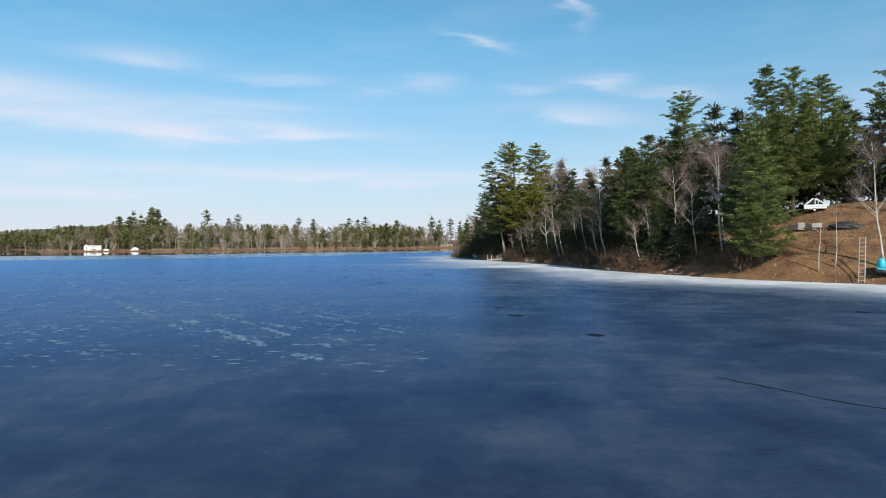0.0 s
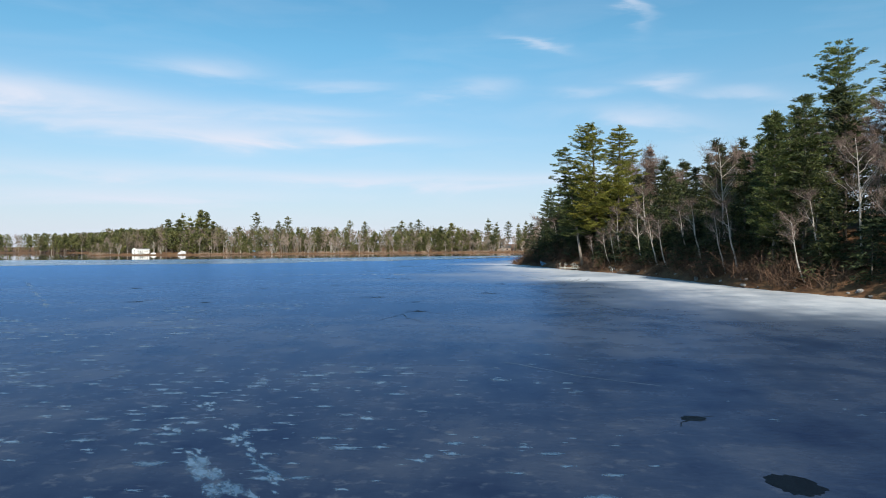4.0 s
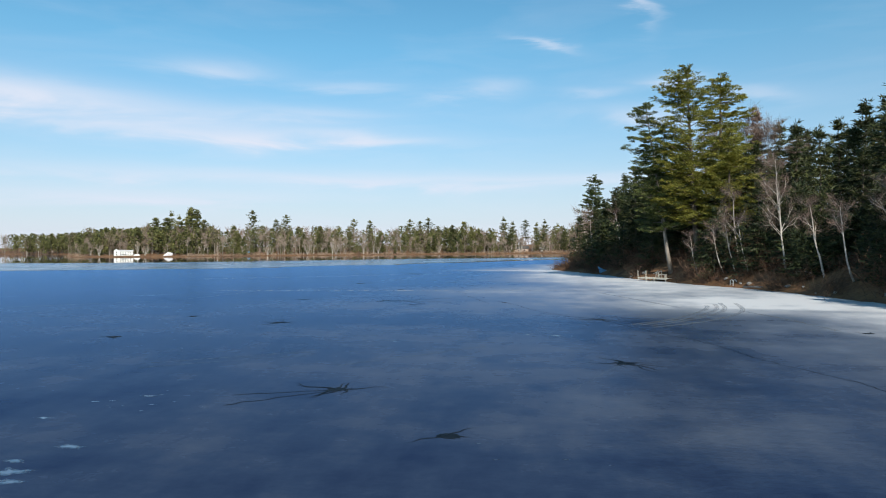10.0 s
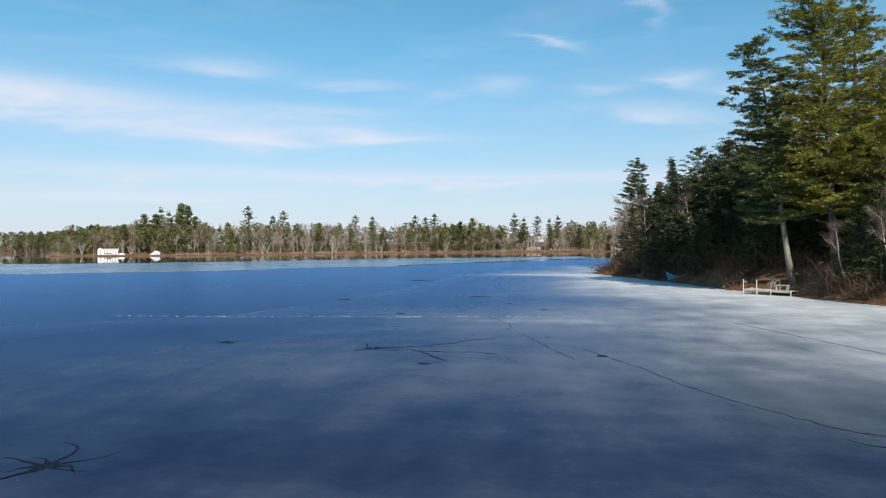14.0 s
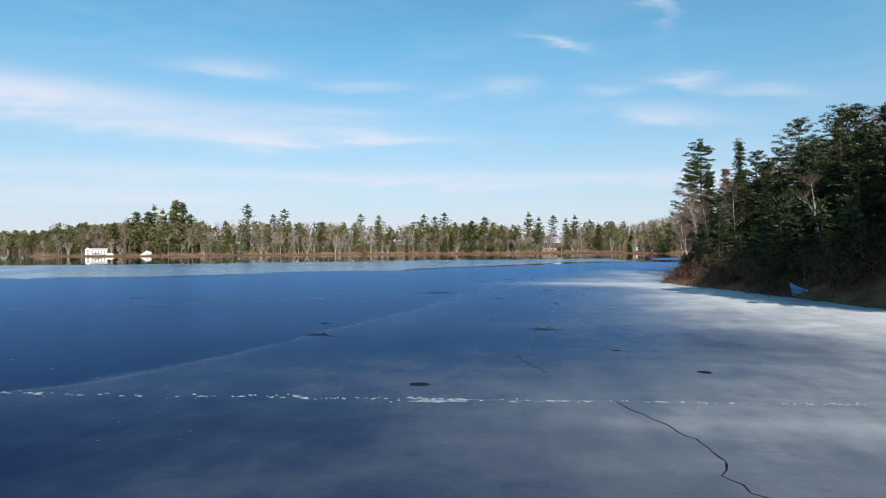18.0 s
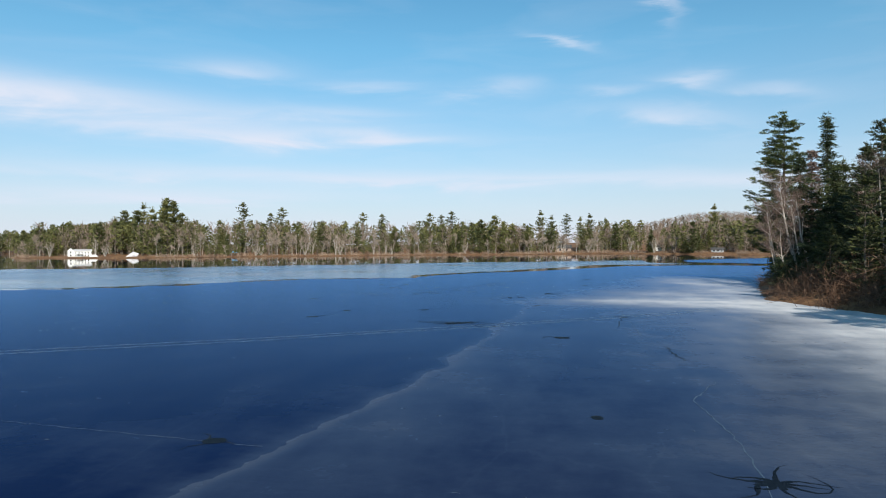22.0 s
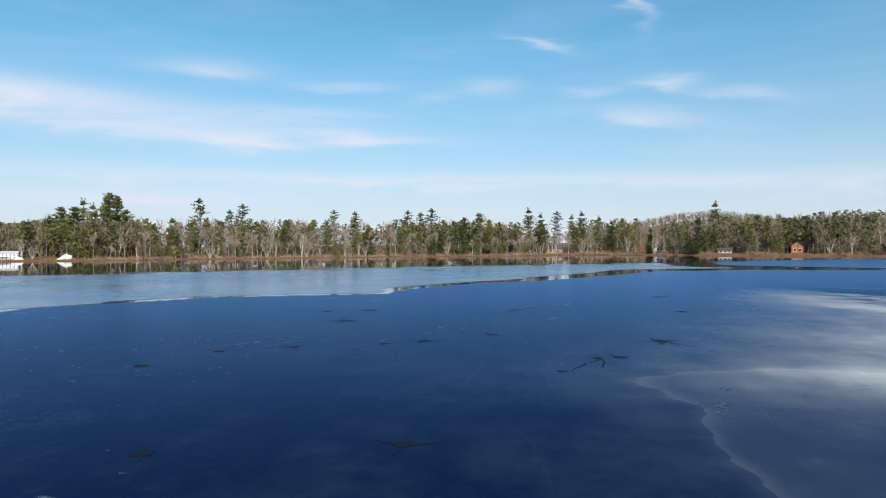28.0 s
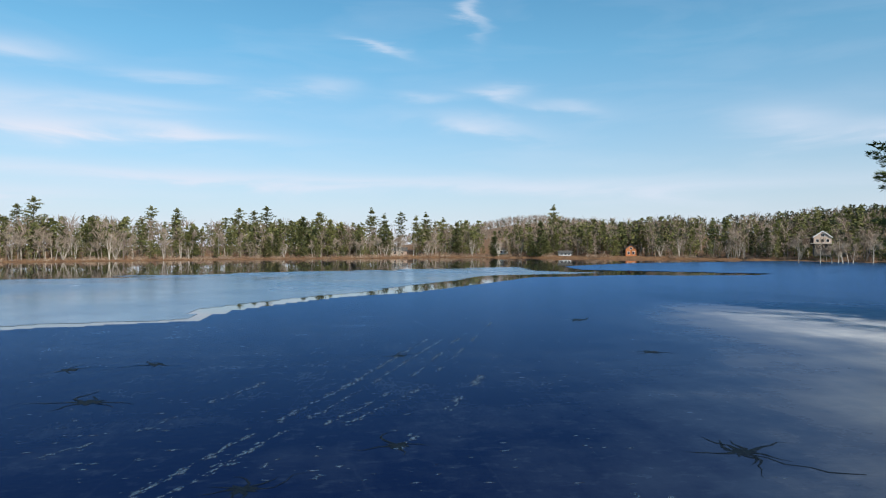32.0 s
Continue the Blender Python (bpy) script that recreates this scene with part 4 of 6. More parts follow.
# shade-coloured pines filling the tip of the point and the back of the campsite
FILL_POINT = [(14.2, 209.0, 1, 0.7), (15.8, 207.0, 0, 0.75), (13.2, 203.5, 1, 0.72), (16.2, 200.5, 2, 0.75), (12.0, 199.5, 1, 0.62), (14.6, 196.0, 0, 0.72), (17.6, 215.0, 0, 0.7), (19.2, 218.0, 2, 0.75),
              (16.4, 218.6, 1, 0.6), (18.4, 222.5, 0, 0.7), (12.6, 192.5, 1, 0.75), (10.6, 192.0, 1, 0.6), (14.8, 213.2, 1, 0.55), (20.5, 211.0, 5, 0.8)]
FILL_CAMP = [(50.5, 96.5, 0, 1.0), (54.5, 98.0, 1, 1.1), (58.0, 96.0, 0, 1.0), (61.0, 99.0, 2, 1.0), (64.0, 95.5, 0, 1.1), (52.5, 101.5, 5, 0.9), (57.0, 102.5, 0, 1.1), (62.0, 104.0, 1, 1.1), (47.5, 99.0, 1, 1.0),
             (66.0, 100.0, 0, 1.0), (60.5, 92.5, 1, 0.8), (65.5, 90.0, 1, 0.9), (68.0, 84.0, 0, 0.9), (70.0, 93.0, 5, 0.9)]
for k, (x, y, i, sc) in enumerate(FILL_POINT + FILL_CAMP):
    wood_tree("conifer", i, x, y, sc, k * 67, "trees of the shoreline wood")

# ---- far shore ----
FAR_CON, FAR_BARE = [], []


for i, (H, R, b, power) in enumerate([(19, 3.9, 3, 0.6), (16, 4.2, 1.8, 0.6), (14, 3.2, 0.8, 0.8), (17, 3.6, 1.5, 0.65), (22, 4.2, 9, 0.5), (12, 3.9, 0.8, 0.55)]):
    w, g = pine_parts(np.random.RandomState(120 + i), H, b, R, whorl=1.25, per=6, dens=3.7, k=2, size=0.95, lift=0.12, ragged=0.4, power=power, sides=4, tuft=0.46, puff=0.6)
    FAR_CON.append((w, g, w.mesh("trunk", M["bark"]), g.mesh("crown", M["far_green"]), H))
for i, (H, lean, tw, wm) in enumerate([(12, (0.1, 0), 22, "birch"), (14, (-0.08, 0), 26, "bark_pale"), (10, (0.2, 0.05), 20, "birch"), (15, (0, 0), 28, "bark_pale"), (9, (-0.25, 0), 18, "birch")]):
    s, t = bare_parts(np.random.RandomState(140 + i), H, lean, 0.2, 6, tw, tw=0.05, tl=1.7)
    FAR_BARE.append((s, t, s.mesh("trunk", M[wm]), t.mesh("crown", M["twig_grey"]), H))


def far_tree(x, y, kind, i, s, yaw):
    if kind:
        _, _, w, g, H = FAR_CON[i]
        root = thing("conifer", on_ground(x, y, 0.2, yaw, s), "far green conifer standing on the opposite shore", "conifer", "trees of the far shore")
    else:
        _, _, w, g, H = FAR_BARE[i]
        root = thing("bare_tree", on_ground(x, y, 0.2, yaw, s), "far leafless pale-stemmed tree on the opposite shore", "tree", "trees of the far shore")
    part("trunk", w, None, root)
    part("crown", g, None, root)


FAR_TALL = [(-174.9, 483.6, 23, 4), (-149.7, 474.9, 21, 4), (-157, 478, 18, 4), (-34.8, 492.3, 18, 1), (-42, 488, 16, 1), (-30, 486, 15, 3), (-8.9, 532.7, 20, 0), (-3, 528, 18, 0), (6, 530, 19, 4), (14, 527, 17, 0), (20, 532, 18, 0),
            (29, 530, 16, 0), (-60.7, 508.9, 20, 4), (-66, 507, 18, 4), (-73, 505, 19, 4), (92.1, 535.6, 21, 0), (64, 470, 14, 2), (60, 474, 12, 2), (-111, 500, 19, 4), (-99, 498, 18, 4)]
# the grove beside the white house
rr = random.Random(9)
FAR_GROVE = [(-221 + 2.5 * k + rr.uniform(-1.5, 1.5), 437 + (k * 5.3) % 13, rr.uniform(15, 25) * (0.8 if k < 4 or k > 11 else 1), (0, 1, 0, 3)[k % 4]) for k in range(16)]
# single tall pines that stand out over the far wood: x, y, height, stock
for x, y, h, i in FAR_TALL + FAR_GROVE:
    far_tree(x, y, True, i, h * 1.1 / FAR_CON[i][4], x * 37)
rr = random.Random(11)
FAR_LINE = np.array(BAY[4:] + FAR_SHORE[:17], float)
FAR_SEG = np.hypot(*np.diff(FAR_LINE, axis=0).T)
cum = np.r_[0, np.cumsum(FAR_SEG)]


def along(s, inland):
    k = min(int(np.searchsorted(cum, s, side="right")) - 1, len(FAR_SEG) - 1)
    a, b = FAR_LINE[k], FAR_LINE[k + 1]
    d = (b - a) / FAR_SEG[k]
    p = a + d * (s - cum[k])
    return p + np.array([d[1], -d[0]]) * -inland if inside(*(np.array([c]) for c in (p + np.array([d[1], -d[0]]) * 3.0)), LAKE)[0] else p + np.array([d[1], -d[0]]) * inland


def hides_house(x, y):
    """Open ground kept clear before the far houses."""
    return (-236 < x < -198 and y < 414) or (-200 <= x < -180 and y < 409) or (82 < x < 103 and y < 452) or (68 < x < 80 and y < 471)


placed = 0
while placed < 300:
    s = rr.uniform(0, cum[-1])
    inland = 2.2 + 28 * rr.random() ** 1.5
    x, y = along(s, inland)
    if inside(np.array([x]), np.array([y]), LAKE)[0] or hides_house(x, y):
        continue
    con = rr.random() < (0.3 if inland < 12 else 0.45)
    far_tree(x, y, con, rr.choice((0, 1, 1, 2, 3, 5, 5)) if con else rr.randrange(5), rr.uniform(0.5, 0.85), rr.uniform(0, 360))
    placed += 1


def woods(name, spots, label, seed, green="far_green"):
    """Far woods that nobody could count: x, y, height, conifer or bare, each with a stem and a loose crown."""
    r = np.random.RandomState(seed)
    spots = np.array(spots, float)
    base = np.stack([spots[:, 0], spots[:, 1], land_height(spots[:, 0], spots[:, 1]) - 0.3], -1)
    root = None
    for con, per, mt, stem_mt in ((1, 110, green, "bark"), (0, 54, "far_twig", "far_stem")):
        pick = spots[:, 3] == con
        P, h = base[pick], spots[pick, 2]
        n = len(P)
        if not n:
            continue
        low = r.uniform(0.08, 0.4, n) if con else r.uniform(0.25, 0.4, n)
        u = low[:, None] + (1 - low)[:, None] * r.rand(n, per)
        v = (u - low[:, None]) / (1 - low)[:, None]
        form = r.uniform(0.3, 0.75, (n, 1))
        env = (0.19 * (1 - v) ** form + 0.03) * np.minimum(1, 0.5 + v * 3) if con else 0.24 * np.sqrt(np.clip(v * 1.15 * (1.2 - v) * 4, 0.03, 1)) * 0.8
        a = r.uniform(0, 6.283, (n, per))
        rad = env * h[:, None] * r.rand(n, per) ** 0.5
        o = np.stack([np.cos(a), np.sin(a), np.zeros_like(a)], -1)
        c = P[:, None] + o * rad[..., None] + np.array([0, 0, 1.0]) * (u * h[:, None])[..., None]
        if con:
            d = unit(o + r.normal(0, 0.45, o.shape) + np.array([0, 0, 0.1]))
            L, w = r.uniform(0.06, 0.12, (n, per, 1)) * h[:, None, None], 0.3
        else:
            d = unit(o * 0.5 + r.normal(0, 0.35, o.shape) + np.array([0, 0, 0.9]))
            L, w = r.uniform(0.1, 0.22, (n, per, 1)) * h[:, None, None], 0.06
        side = unit(np.cross(d, r.normal(0, 1, d.shape))) * L * w
        g = Geo()
        g.tris(np.stack([c - side - d * L * 0.4, c + side - d * L * 0.4, c + d * L * 0.6], 2).reshape(-1, 3))
        if root is None:
            root = tagged(part(name, g, M[mt]), label, "woods", kind="stuff")
        else:
            tagged(part("twigs", g, M[mt], root), kind="stuff")
        lean = np.stack([r.normal(0, 0.06, n), r.normal(0, 0.06, n), np.ones(n)], -1) * (h * (0.9 if con else 0.72))[:, None]
        rr_ = (h * 0.011)[:, None]
        g = Geo()
        for k in range(3):
            q0, q1 = (np.array([math.cos(2.094 * j), math.sin(2.094 * j), 0]) for j in (k, k + 1))
            g.tris(np.stack([P + q0 * rr_, P + q1 * rr_, P + lean], 1).reshape(-1, 3))
        tagged(part("stems", g, M[stem_mt], root), kind="stuff")


rr = random.Random(12)
spots = []
while len(spots) < 1500:
    x, y = along(rr.uniform(0, cum[-1]), 9 + 85 * rr.random() ** 1.2)
    if inside(np.array([x]), np.array([y]), LAKE)[0] or hides_house(x, y):
        continue
    con = rr.random() < 0.5
    spots.append((x, y, rr.uniform(10, 16.5), con))
for k in range(1500):
    x, y = along(rr.uniform(0, cum[-1]), 1.5 + 40 * rr.random() ** 1.5)
    if not inside(np.array([x]), np.array([y]), LAKE)[0] and not hides_house(x, y):
        spots.append((x, y, rr.uniform(2.5, 8), rr.random() < 0.55))
LEFT = np.array([(-262, 440), (-300, 520), (-420, 580), (-760, 620), (-1100, 570)], float)
for k in range(1150):
    q = rr.random() ** 1.2 * 4
    a, b = LEFT[int(q)], LEFT[int(q) + 1]
    p = a + (b - a) * (q - int(q))
    inland = rr.uniform(1, 40) ** 1.0
    spots.append((p[0] + inland * 0.55, p[1] + inland * 0.8, rr.uniform(12.5, 17.5), rr.random() < 0.8))
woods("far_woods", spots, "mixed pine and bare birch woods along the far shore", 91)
spots = []
while len(spots) < 1500:
    x, y = 225 + rr.gauss(0, 105), rr.uniform(815, 1045)
    spots.append((x, y, rr.uniform(9, 13), rr.random() < 0.05))
while len(spots) < 2850:
    x, y = rr.uniform(95, 380), rr.uniform(345, 640)
    if not inside(np.array([x]), np.array([y]), LAKE)[0] and not hides_house(x, y) and not (112 < x < 133 and y < 366):
        spots.append((x, y, rr.uniform(8, 14) * (0.6 if rr.random() < 0.3 else 1), rr.random() < 0.5))
# the slope's shade is put into the colour of these conifers
woods("hill_woods", spots, "grey leafless hardwood covering the hills behind the lake", 92, "pine_deep_shade")

# ---- undergrowth along the near shore ----
BRUSH = [brush_geo(np.random.RandomState(200 + i), h, w, n).mesh("bare_bush", M["brush"]) for i, (h, w, n) in enumerate([(1.9, 2.6, 90), (1.4, 2.2, 80), (2.6, 2.8, 95), (1.1, 2.4, 75)])]
rr = random.Random(21)
shore_y = [p[1] for p in NEAR_SHORE]
shore_x = [p[0] for p in NEAR_SHORE]
for k in range(230):
    y = rr.uniform(72, 214)
    x = float(np.interp(y, shore_y, shore_x)) + rr.uniform(0.7, 5.5)
    if not clear_of_camp(x, y) or (10 < x < 16 and 149 < y < 156):
        continue
    m = on_ground(x, y, 0.1, rr.uniform(0, 360), rr.uniform(0.8, 1.7) * (0.5 if y > 196 else 1), (rr.uniform(-12, 12), rr.uniform(-25, 0)))
    ob = new("bush", BRUSH[rr.randrange(4)])
    ob.matrix_basis = m
    tagged(ob, "leafless red-brown bush at the edge of the ice", "bush", "bushes of the near shore")
for k in range(120):
    y = rr.uniform(84, 186) if k % 3 else rr.uniform(104, 142)
    x = float(np.interp(y, shore_y, shore_x)) + rr.uniform(1.8, 8.0)
    if not clear_of_camp(x, y) or (9 < x < 17 and 147 < y < 156) or (84 < y < 136 and k % 4 < 2):
        continue
    wood_tree("small", rr.randrange(3), x, y, rr.uniform(0.7, 1.3), rr.uniform(0, 360), "young firs of the near shore")

for k, (x, y, i, sc) in enumerate([(9.6, 212.4, 1, 0.9), (10.6, 214.6, 0, 0.8), (9.0, 209.6, 1, 0.9), (11.8, 211.6, 0, 0.9), (12.4, 215.8, 0, 0.9), (7.8, 207.0, 1, 0.8), (9.8, 206.0, 0, 0.9), (11.4, 218.0, 1, 0.9), (13.4, 219.2, 0, 0.9), (7.0, 203.0, 1, 0.8), (9.0, 201.0, 0, 0.9)]):
    wood_tree("small", i, x, y, sc, k * 40, "young firs of the near shore")

# ---- birches ----
BIRCH = []
for i, (H, lean, f, tw, cv) in enumerate([(9, (0.28, 0), 6, 45, 0.3), (11, (0.12, 0), 8, 60, 0.2), (7, (0.45, 0), 6, 40, 0.5), (12, (0.05, 0.03), 9, 70, 0.1), (6, (0.6, 0.05), 7, 40, 0.6)]):
    st, tg = bare_parts(np.random.RandomState(220 + i), H, lean, (0.0105 if H > 10 else 0.014) * H, f, tw, tw=0.01, tl=0.8, curve=cv, start=0.4)
    BIRCH.append((st.mesh("trunk", M["birch"], True), tg.mesh("twigs", M["twig"]), H))


def birch(x, y, i, h, yaw):
    w, g, H = BIRCH[i]
    root = thing("birch", on_ground(x, y, 0.15, yaw, h / H), "leaning white-stemmed leafless birch on the bank", "birch tree", "birches of the near shore")
    part("trunk", w, None, root)
    part("crown", g, None, root)


BIRCH_SOUTH = [(45.2, 66.6, 1, 13.0, 150), (30.2, 92.5, 0, 8.0, 170), (28.6, 93.0, 2, 6.5, 190), (33.8, 86.5, 1, 10, 160), (36.0, 84.0, 3, 13, 140), (32.6, 90.5, 3, 12, 170), (38, 88, 1, 14, 120),
               (26.2, 104.0, 0, 8.5, 180), (25.6, 106.5, 0, 7.5, 175), (27.5, 112.0, 3, 14.5, 160), (26.0, 117.0, 0, 8.5, 190), (25.5, 121.0, 0, 8.0, 180), (23.4, 124.5, 2, 7, 200), (23.0, 129.0, 0, 7.5, 175)]
BIRCH_NORTH = [(21.8, 134.5, 1, 9.5, 185), (19.8, 139.6, 0, 6.2, 175), (18.9, 141.0, 0, 6.0, 165), (18.2, 142.4, 2, 5.6, 180), (20.2, 143.5, 1, 8.8, 170), (16.2, 145.9, 0, 5.4, 185), (24.5, 142, 1, 10.5, 190),
               (12.6, 176.0, 0, 7.5, 185), (9.6, 190.0, 1, 9.5, 190), (10.6, 213.0, 2, 8.5, 180), (12.8, 213.4, 2, 11.5, 178), (11.6, 210.5, 4, 6.0, 178), (14.0, 214.5, 0, 9.5, 172), (9.2, 207.5, 4, 6.0, 180), (11.4, 208.6, 2, 8.5, 185), (9.4, 210.6, 2, 6.0, 176)]
for x, y, i, h, yaw in BIRCH_SOUTH + BIRCH_NORTH:
    birch(x, y, i, h, yaw)

# ---- marks on the ice ----
MI = {
    "slush": mat("dark_wet_slush", (0.002, 0.004, 0.008), (0.006, 0.01, 0.017), 0.6, 3, 20, 0.2, spec=0.08),
    "frost": mat("thin_frost", (0.035, 0.06, 0.1), (0.11, 0.15, 0.2), 0.6, 1.5, 12, 0.1, 0.9),
    "flake": mat("pale_blue_frost", (0.03, 0.06, 0.11), (0.075, 0.12, 0.185), 0.3, 1.2, 10, 0.1, 0.7, spec=1.0),
    "flake_thin": mat("feathered_blue_frost", (0.05, 0.1, 0.18), (0.13, 0.205, 0.31), 0.3, 1.2, 10, 0.1, 0.7, spec=1.0),
    "frost_thin": mat("feathered_frost", (0.028, 0.05, 0.092), (0.075, 0.11, 0.165), 0.5, 1.5, 12, 0.1, 0.9),
    "crust": mat("snow_crust", (0.11, 0.14, 0.18), (0.3, 0.33, 0.36), 0.8, 2, 15, 0.5),
    "arc": mat("scraped_frost", (0.13, 0.155, 0.18), (0.24, 0.265, 0.29), 0.7, 2.5, 14, 0.1),
    "line": mat("scraped_ice", (0.03, 0.055, 0.09), (0.09, 0.125, 0.175), 0.6, 2.5, 14, 0.1),
}


def melt_hole(x, y, r, arms, seed, flat=0.8):
    """A dark wet hole; arms: forked cracks that run out from it."""
    rng = np.random.RandomState(seed)
    g = Geo()
    n = 40
    a = np.arange(n) * 2 * np.pi / n
    rad = r * (0.8 + 0.3 * rng.rand(n))
    if arms > 3:
        rad *= 0.8 + 0.35 * np.sin(a * arms + rng.uniform(0, 6)) ** 3
    ring = [(math.cos(q) * k, math.sin(q) * k * flat, 0) for q, k in zip(a, rad)]
    g.add([(0, 0, 0)] + ring, [(0, i + 1, (i + 1) % n + 1) for i in range(n)])
    cracks = []
    for i in range(arms):
        q = 6.283 * (i + rng.uniform(-0.35, 0.35)) / arms
        L = r * (rng.uniform(1.6, 3.0) if rng.rand() < 0.6 else rng.uniform(3.0, 5.5))
        p, d = np.array([math.cos(q), math.sin(q) * flat]) * r * 0.6, q
        w, k = r * rng.uniform(0.08, 0.15), 9
        rows = []
        for j in range(k):
            o = np.array([-math.sin(d), math.cos(d)]) * w * (1 - j / (k - 0.9)) * rng.uniform(0.7, 1.3)
            rows += [(*(p - o), 0.0005), (*(p + o), 0.0005)]
            d += rng.normal(0, 0.34)
            p = p + np.array([math.cos(d), math.sin(d)]) * L / k
        cracks.append(Geo().add(rows, [(2 * j, 2 * j + 2, 2 * j + 3, 2 * j + 1) for j in range(k - 1)]))
    ob = part("melt_hole", g, MI["slush"])
    for c in cracks:
        part("crack", c, MI["slush"], ob)
    ob.matrix_basis = pose(x, y, 0.006, 0, 0, rng.uniform(0, 360) if arms == 0 else rng.uniform(-20, 20))
    tagged(ob, "dark star-shaped melt hole with cracks in the ice" if arms else "dark round melt hole in the ice", "ice hole", "melt holes in the ice")


# by stretch of the lake: x, y, radius, number of crack arms
HOLES_SOUTH = [(4.4, 39.7, 0.62, 0), (7.3, 31.2, 0.5, 0), (3.9, 44.5, 0.35, 2), (-32, 79.5, 0.6, 2), (-8.2, 80.1, 0.3, 3), (-25.6, 78.9, 0.35, 3), (-42, 97, 0.6, 3), (26.0, 40.4, 0.5, 2),
               (-7.0, 72.6, 0.4, 9), (-2.2, 90.4, 0.45, 9), (-12.2, 85.0, 0.42, 8), (-27.1, 96.4, 0.4, 2)]
HOLES_MIDDLE = [(-20.7, 103.1, 0.42, 9), (-1.0, 105.7, 0.45, 7), (-17.0, 119.2, 0.42, 8), (-24.6, 120.6, 0.35, 7), (-27.8, 106.3, 0.3, 2), (-14.2, 115.6, 0.25, 3), (-18.3, 134.2, 0.36, 0), (-8.5, 137.2, 0.28, 0),
                (-13.7, 148.7, 0.45, 9), (-25.3, 145.5, 0.5, 8), (-7.0, 117.8, 0.28, 0), (-10.9, 141.8, 0.2, 2), (11.8, 100, 0.3, 2), (-26.3, 150.2, 0.3, 3)]
HOLES_NORTH = [(-23.2, 174.9, 0.55, 9), (-22.4, 175.2, 0.5, 8), (-16.8, 169.1, 0.42, 2), (-12.2, 179.2, 0.34, 4), (-33, 177.7, 0.4, 2), (-26.1, 183.1, 0.35, 4), (-31.8, 182, 0.3, 2), (-37.7, 192.2, 0.35, 2), (-48.7, 167, 0.5, 4),
               (-19.1, 195.2, 0.3, 3), (-16.7, 153.4, 0.22, 0)]
HOLES_END = [(-24.3, 201.7, 0.32, 4), (-16.4, 199.9, 0.45, 8), (-11.6, 213.8, 0.45, 5), (-23.1, 214.7, 0.34, 5), (-10.2, 227.0, 0.55, 5), (-33.4, 207.6, 0.5, 6), (-27.6, 199.3, 0.34, 7), (-33.2, 214.2, 0.42, 5),
             (-29.3, 198.5, 0.26, 6), (-33.3, 197.2, 0.3, 7), (-36.2, 195.8, 0.28, 5), (-36.2, 213.5, 0.4, 4), (-21.7, 192.1, 0.2, 0), (-20.0, 195.0, 0.2, 5)]
for i, (x, y, r, n) in enumerate(HOLES_SOUTH + HOLES_MIDDLE + HOLES_NORTH + HOLES_END):
    melt_hole(x, y, r, n, 300 + i)


def ribbon(g, pts, w0, rng, step=0.35, wob=0.08, gap=0.0, z=0.0):
    """A thin flat uneven line along pts."""
    pts = np.array(pts, float)
    seg = np.r_[0, np.cumsum(np.hypot(*np.diff(pts, axis=0).T))]
    k = max(4, int(seg[-1] / step))
    s = np.linspace(0, seg[-1], k)
    x, y = np.interp(s, seg, pts[:, 0]) + rng.normal(0, wob, k), np.interp(s, seg, pts[:, 1]) + rng.normal(0, wob, k)
    d = unit(np.stack([np.gradient(x), np.gradient(y)], -1))
    w = w0 * rng.uniform(0.35, 1.2, k)
    v = np.stack([np.stack([x - d[:, 1] * w, y + d[:, 0] * w, np.full(k, z)], -1), np.stack([x + d[:, 1] * w, y - d[:, 0] * w, np.full(k, z)], -1)], 1).reshape(-1, 3)
    keep = rng.rand(k) > gap
    g.add(v, [(2 * j, 2 * j + 1, 2 * j + 3, 2 * j + 2) for j in range(k - 1) if keep[j]])


rng = np.random.RandomState(41)


def crack(pts, w, material="slush", label="long dark jagged crack in the lake ice"):
    g = Geo()
    ribbon(g, pts, w, rng, 0.3, 0.05 if material == "slush" else 0.03, 0.0, 0.0)
    ob = tagged(part("ice_crack", g, MI[material]), label, "crack", "cracks in the ice")
    ob.location.z = 0.005


# the long crack beside the tall pines, and its continuation
crack([(7.6, 73.6), (6.9, 77), (6.1, 79.8), (5.4, 83), (4.8, 87.4), (3.4, 91.6), (2.6, 96.2), (0.6, 101), (-1.0, 105.7), (-2.7, 107.6), (-4.2, 110.1), (-5.1, 112.2), (-5.9, 115.1), (-7.6, 119.6)], 0.024)
crack([(-8.2, 116.7), (-8.9, 119.1), (-9.5, 121.5), (-10.4, 124.9), (-11.1, 126.4), (-10.7, 127.3), (-11.2, 129.6), (-12.3, 132.4)], 0.022)
crack([(-14.1, 136.6), (-14.9, 138.8), (-15.2, 140.3)], 0.025)
# cracks running out from the holes
crack([(-7.2, 72.4), (-7.9, 71.2), (-7.2, 68.4), (-6.5, 67.2), (-5.7, 65.8)], 0.035)
crack([(-7.8, 71.0), (-8.1, 69.0), (-8.6, 66.9)], 0.035)
crack([(-6.8, 72.6), (-5.6, 71.2), (-4.7, 70.5)], 0.035)
crack([(-12.4, 84.9), (-13.8, 84.4), (-15.3, 84.0)], 0.032)
crack([(-12.4, 84.7), (-13.9, 83.6), (-15.1, 82.6)], 0.032)
crack([(-2.4, 90.2), (-3.6, 87.8), (-4.7, 85.4)], 0.012, "line", "faint pale crack in the ice beside a hole")
crack([(-16.6, 119.3), (-14.7, 120.1), (-13.6, 120.9), (-12.7, 122.1), (-11.5, 122.7)], 0.06)
